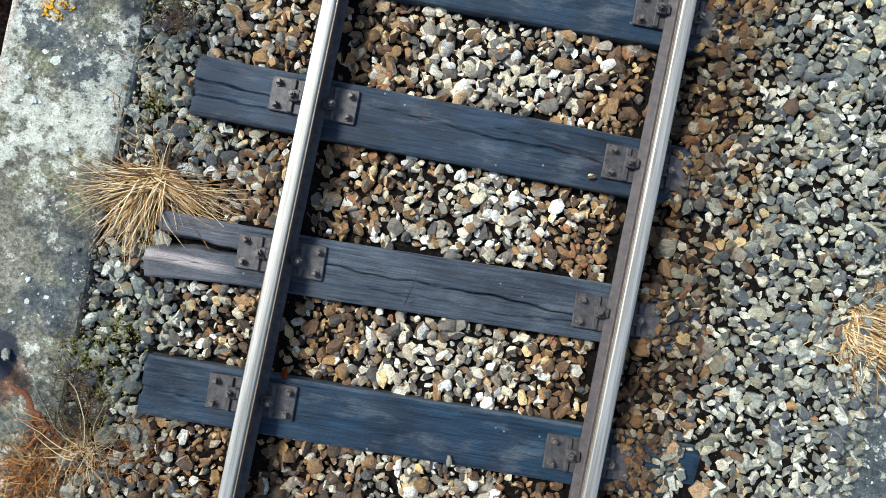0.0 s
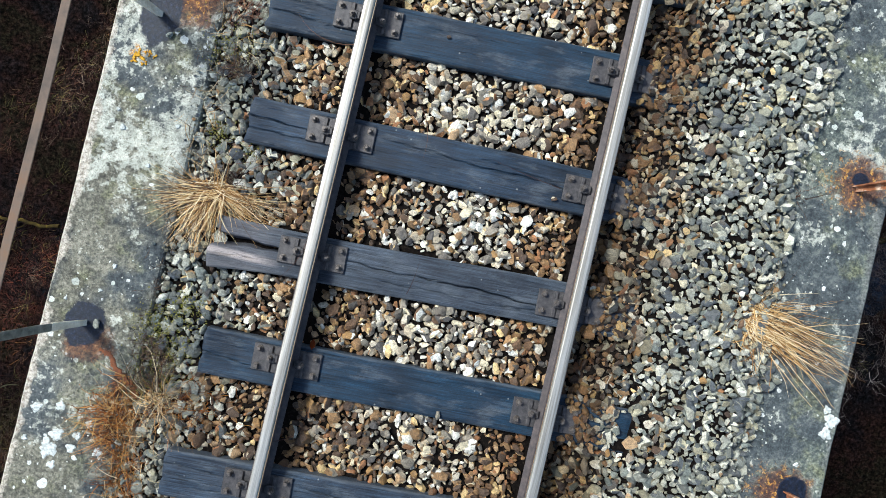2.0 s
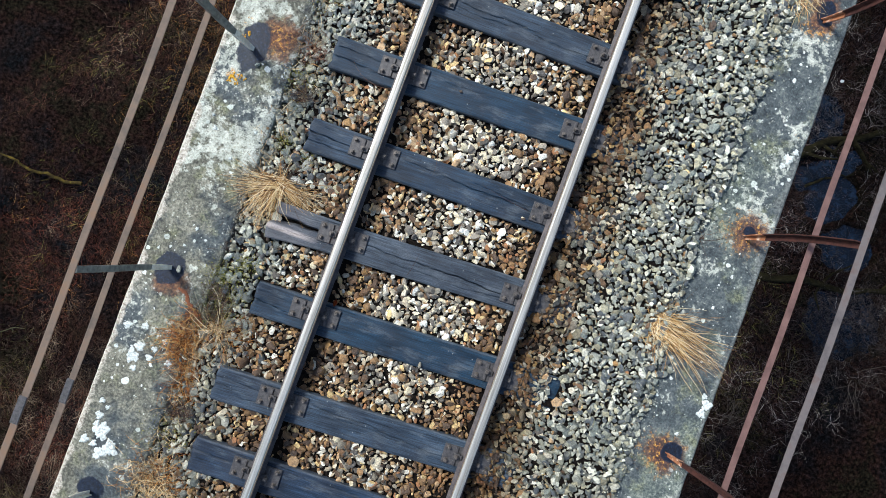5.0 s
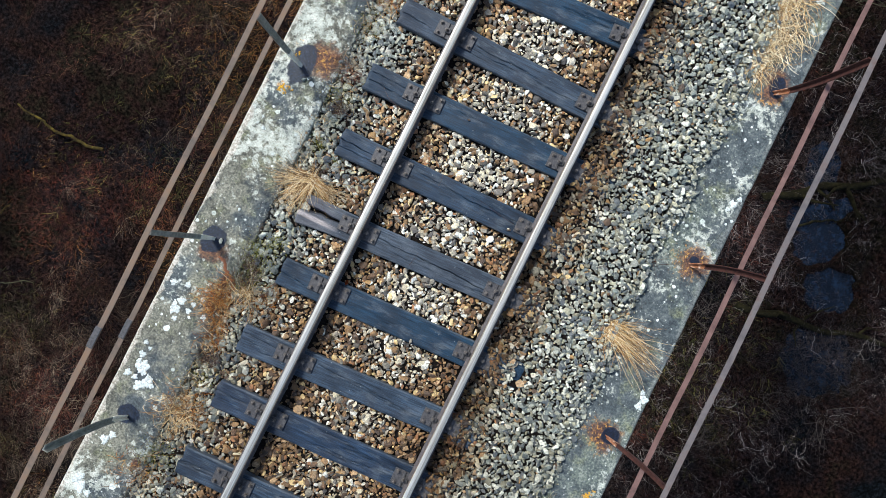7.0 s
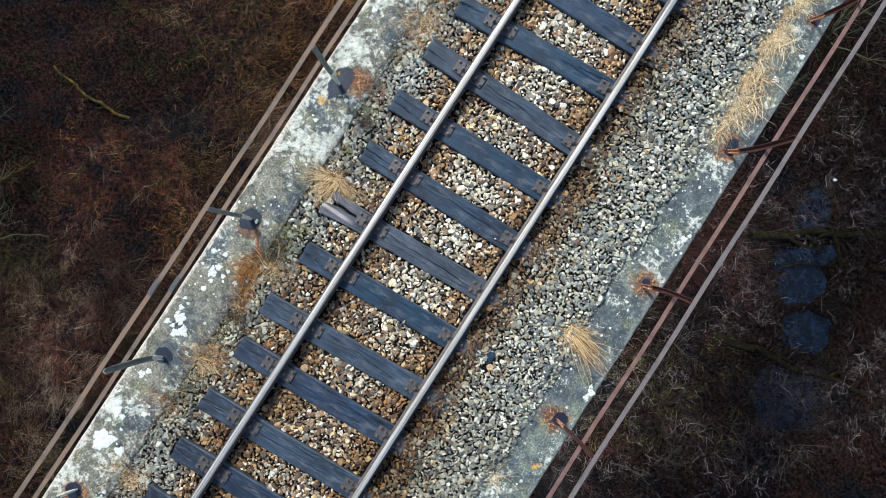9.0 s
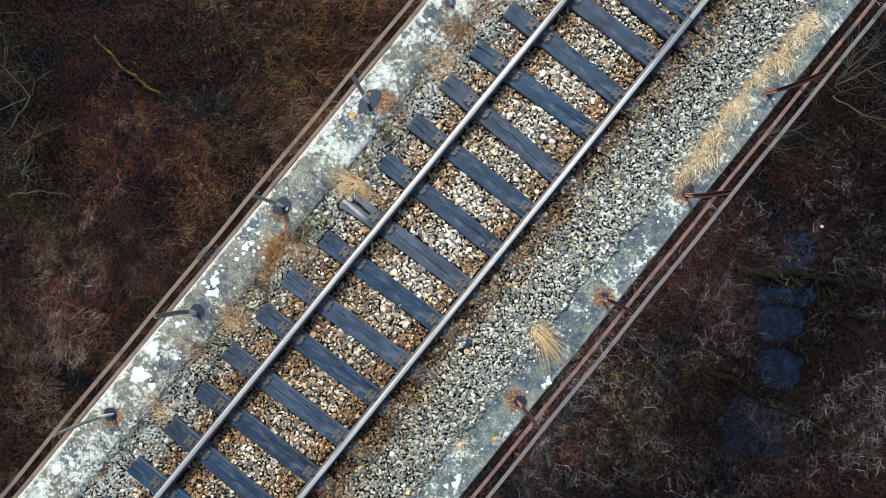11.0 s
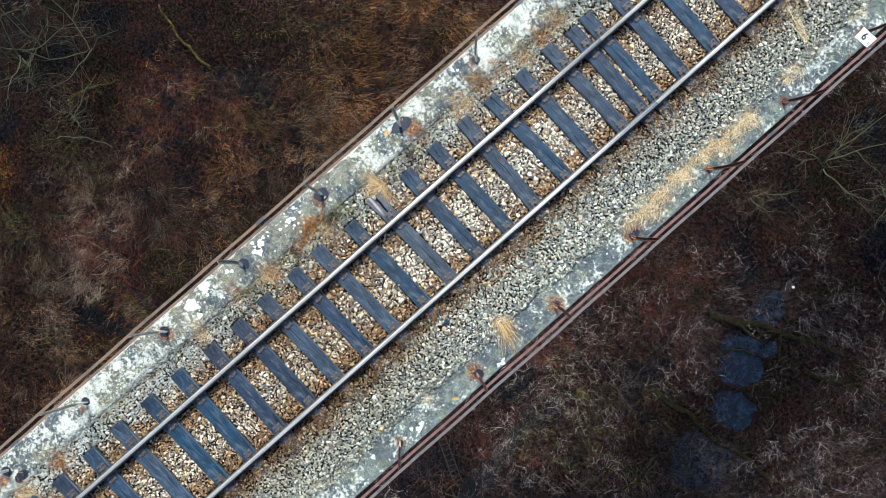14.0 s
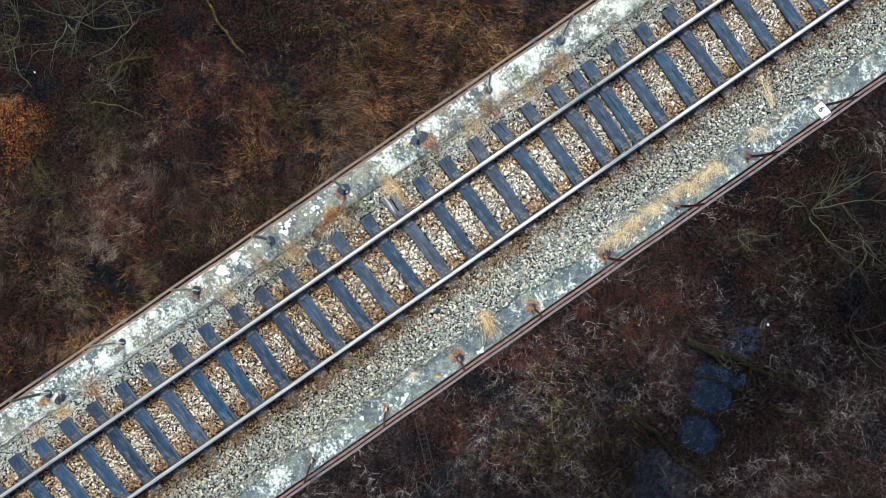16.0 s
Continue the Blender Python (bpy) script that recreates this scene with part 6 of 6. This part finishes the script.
# an orange-leaved bush and yellow leaves
for i, (bx0, by0, rad, n) in enumerate([(-19.2, -14.6, 1.6, 800), (-20.6, -15.6, 1.3, 500), (-18.0, -15.8, 1.0, 260), (-16.4, -15.6, 1.1, 500)]):
    rng = np.random.default_rng(800 + i)
    d = rng.normal(size=(n, 3))
    d /= np.linalg.norm(d, axis=1)[:, None]
    p = d * rad * (rng.uniform(0.2, 1, n) ** 0.5)[:, None] * (1.1 + 0.6 * wave(d[:, 0] * 5, d[:, 1] * 5, i))[:, None]
    p[:, 2] = np.abs(p[:, 2]) * 0.9 + 0.1
    bush = tagged(new("leafy_bush"), "low bush with sparse orange and yellow autumn leaves", "bush", "valley bushes")
    bush.location = (bx0, by0, float(ground_z(np.array(bx0), np.array(by0))) - 0.05)
    part("leaves", arrays_mesh("leaves", *strands(rng, p, rng.uniform(0, 6.28, n), rng.uniform(0.04, 0.10, n), rng.uniform(0, 0.5, n), rng.uniform(0.03, 0.06, n), 0.5, 2)), M_LEAF if i < 3 else M_OLIVE, bush, "small orange leaves")
    stems = [tube(np.array([(0, 0, 0), (e[0] * 0.5, e[1] * 0.5, e[2] * 0.6), tuple(e)]), [0.012, 0.009, 0.005], 4) for e in p[:9]]
    part("branchwork", arrays_mesh("branchwork", *joined(stems)), M_BARK, bush)


def bare_tree(x, y, height, seed, material, label, stems=3, open_out=0.6, twigs=4, lean=(0, 0), slim=0.010):
    """A leafless tree: stems, limbs and twigs that taper and wander."""
    rng = np.random.default_rng(seed)
    trunk, limbs = [], []

    def grow(p, d, length, r, level):
        n = 6
        pts = [p]
        for _ in range(n):
            d = d + rng.normal(0, 0.20, 3) + np.array([0, 0, 0.03])
            d /= np.linalg.norm(d)
            pts.append(pts[-1] + d * length / n)
        radii = np.linspace(r, r * 0.45, n + 1)
        (trunk if level == 0 else limbs).append(tube(np.array(pts), radii, 5 if level < 2 else 3))
        if level < (3 if height > 4.5 else 2):
            for _ in range(twigs if level else twigs + 1):
                j = rng.integers(2, n + 1)
                side = rng.normal(size=3)
                side[2] = abs(side[2]) * 0.4
                nd = d * 0.55 + side * 0.6
                grow(pts[j], nd / np.linalg.norm(nd), length * rng.uniform(0.45, 0.7), radii[j] * 0.6, level + 1)

    for _ in range(stems):
        a = rng.uniform(0, 6.28)
        d = np.array([math.cos(a) * open_out + lean[0], math.sin(a) * open_out + lean[1], 1.0])
        grow(np.array([rng.normal(0, 0.12), rng.normal(0, 0.12), 0.0]), d / np.linalg.norm(d), height * rng.uniform(0.45, 0.6), height * slim, 0)
    thing = tagged(new("bare_tree"), label, "tree", "bare valley trees")
    thing.location = (x, y, float(ground_z(np.array(x), np.array(y))) - 0.1)
    part("trunk", arrays_mesh("trunk", *joined(trunk)), material, thing)
    part("crown", arrays_mesh("crown", *joined(limbs)), material, thing)
    return thing


GREEN_TREE, GREY_TREE = "leafless tree with grey-green lichened branches", "leafless grey scrub tree with thin pale twigs"
for i, (x, y, h, st, op) in enumerate([(-23.2, -9.6, 8.0, 5, 1.5), (-21.0, -6.6, 7.5, 4, 1.6), (-25.0, -7.0, 8.0, 4, 1.2), (-19.0, -9.8, 6.5, 4, 1.7), (-24.0, -13.0, 6.0, 4, 1.2)]):
    bare_tree(x, y, h, 900 + i, M_BARK, GREEN_TREE, st, op, 4, slim=0.005)
for i, (x, y, h, st, op) in enumerate([(10.5, 19.5, 8.0, 5, 0.9), (13.5, 21.0, 7.0, 4, 0.9), (9.0, 15.5, 5.0, 4, 0.8), (17.5, 17.5, 5.0, 5, 0.9), (20.5, 14.5, 4.0, 5, 0.9), (21.5, 9.0, 3.5, 5, 1.0), (12.0, 3.0, 3.0, 6, 1.0),
                                       (14.5, -2.5, 3.0, 5, 1.1), (10.0, -8.0, 3.0, 5, 1.0), (22.5, 5.5, 3.0, 5, 1.0), (19.5, 1.5, 3.0, 5, 1.0), (11.0, 7.0, 2.5, 5, 1.0), (16.0, 13.0, 3.0, 5, 1.0), (6.0, 12.0, 3.0, 5, 1.0), (16.5, 1.0, 2.5, 5, 1.1)]):
    bare_tree(x, y, h, 950 + i, M_BARK if i < 3 else M_BARK_PALE, GREEN_TREE if i < 3 else GREY_TREE, st, op, 4 if i < 3 else 3, slim=0.0054)


def fallen(name, a, b, r, material, label, seed, lift=0.1, bow=0.0, side_twigs=0):
    """A fallen stem: bent, uneven, with stubs of side branches."""
    rng = np.random.default_rng(seed)
    n = 18
    t = np.linspace(0, 1, n)[:, None]
    a, b = np.array(a), np.array(b)
    across = np.array([-(b - a)[1], (b - a)[0]])
    pts = a[None] * (1 - t) + b[None] * t + across[None] * (bow * 4 * t * (1 - t) + 0.012 * np.sin(t * 17 + seed))
    pts = np.concatenate([pts + rng.normal(0, 0.02, (n, 2)), np.zeros((n, 1))], 1)
    pts[:, 2] = ground_z(pts[:, 0], pts[:, 1]) * 0.3 - 22 * 0.7 + lift
    bits = [tube(pts, r * np.linspace(1, 0.5, n) * rng.uniform(0.82, 1.15, n), 9)]
    for _ in range(side_twigs):
        j = int(rng.integers(3, n - 1))
        h = rng.uniform(0, 6.28)
        e = pts[j] + np.array([math.cos(h), math.sin(h), 0.5]) * rng.uniform(3, 8) * r
        m = (pts[j] + e) / 2 + rng.normal(0, r * 0.6, 3)
        bits.append(tube(np.array([pts[j], m, e]), [r * 0.45, r * 0.3, r * 0.12], 6))
    thing = tagged(part(name, arrays_mesh(name, *joined(bits)), material, smooth=True), label, "log", "fallen wood")
    return thing


fallen("fallen_log", (12.3, 9.2), (18.9, 13.45), 0.24, M_LOG, "fallen mossy tree trunk across a pool", 1, 0.0, 0.03, 5)
fallen("fallen_log", (18.1, 11.2), (22.4, 13.5), 0.17, M_LOG, "fallen mossy tree trunk in scrub", 2, 0.0, 0.02, 4)
fallen("fallen_log", (13.3, 4.36), (22.3, 6.3), 0.18, M_LOG, "fallen mossy tree trunk beside a pool", 3, 0.0, -0.02, 5)
fallen("fallen_branch", (14.5, 8.9), (16.3, 10.1), 0.07, M_LOG, "dark branch lying across a pool", 8, 0.0, 0.06, 3)
fallen("fallen_branch", (-19.4, -9.1), (-18.5, -6.4), 0.07, M_YELLOW, "fallen branch covered in yellow moss", 4, 0.6, 0.06, 3)
fallen("fallen_branch", (-15.8, -2.25), (-20.2, -2.05), 0.085, M_YELLOW, "broken mossy yellow-green branch", 5, 0.5, 0.05, 4)
fallen("fallen_branch", (-18.3, -10.9), (-16.0, -9.0), 0.035, M_BARK, "thin fallen branch in heath", 6, 0.5, 0.08, 5)
fallen("fallen_branch", (12.2, -3.6), (14.2, -3.4), 0.035, M_BARK_PALE, "bleached fallen branch in scrub", 7, 0.5, 0.1, 6)

# ---- ladder lying in the scrub ----
lad = tagged(new("ladder"), "old narrow wooden ladder lying in scrub", "ladder")
lx, ly, ang = 6.85, -5.75, math.atan2(-1.15, 3.0)
lad.matrix_basis = Matrix.LocRotScale((lx, ly, -21.35), Euler((0, 0.04, ang)), None)
for s in (-0.21, 0.21):
    part("stile", box(0, 3.3, s - 0.022, s + 0.022, -0.03, 0.03, 0.006), M_LADDER, lad)
for i in range(11):
    part("rung", box(0.15 + 0.3 * i - 0.018, 0.15 + 0.3 * i + 0.018, -0.21, 0.21, -0.012, 0.012, 0.004), M_LADDER, lad)

# ---- single ballast stones between the nearest sleepers ----
for kk, b in enumerate(SHAPES):
    me = bpy.data.meshes.new("stone")
    b.to_mesh(me)
    b.free()
    me.materials.append(M_STONE)
    me.polygons.foreach_set("use_smooth", [True] * len(me.polygons))
    me.set_sharp_from_angle(angle=radians(40))
    for i in np.where(single & (kind_of == kk))[0]:
        stone = part("stone", me, None, ballast)
        stone.matrix_basis = turned(i)
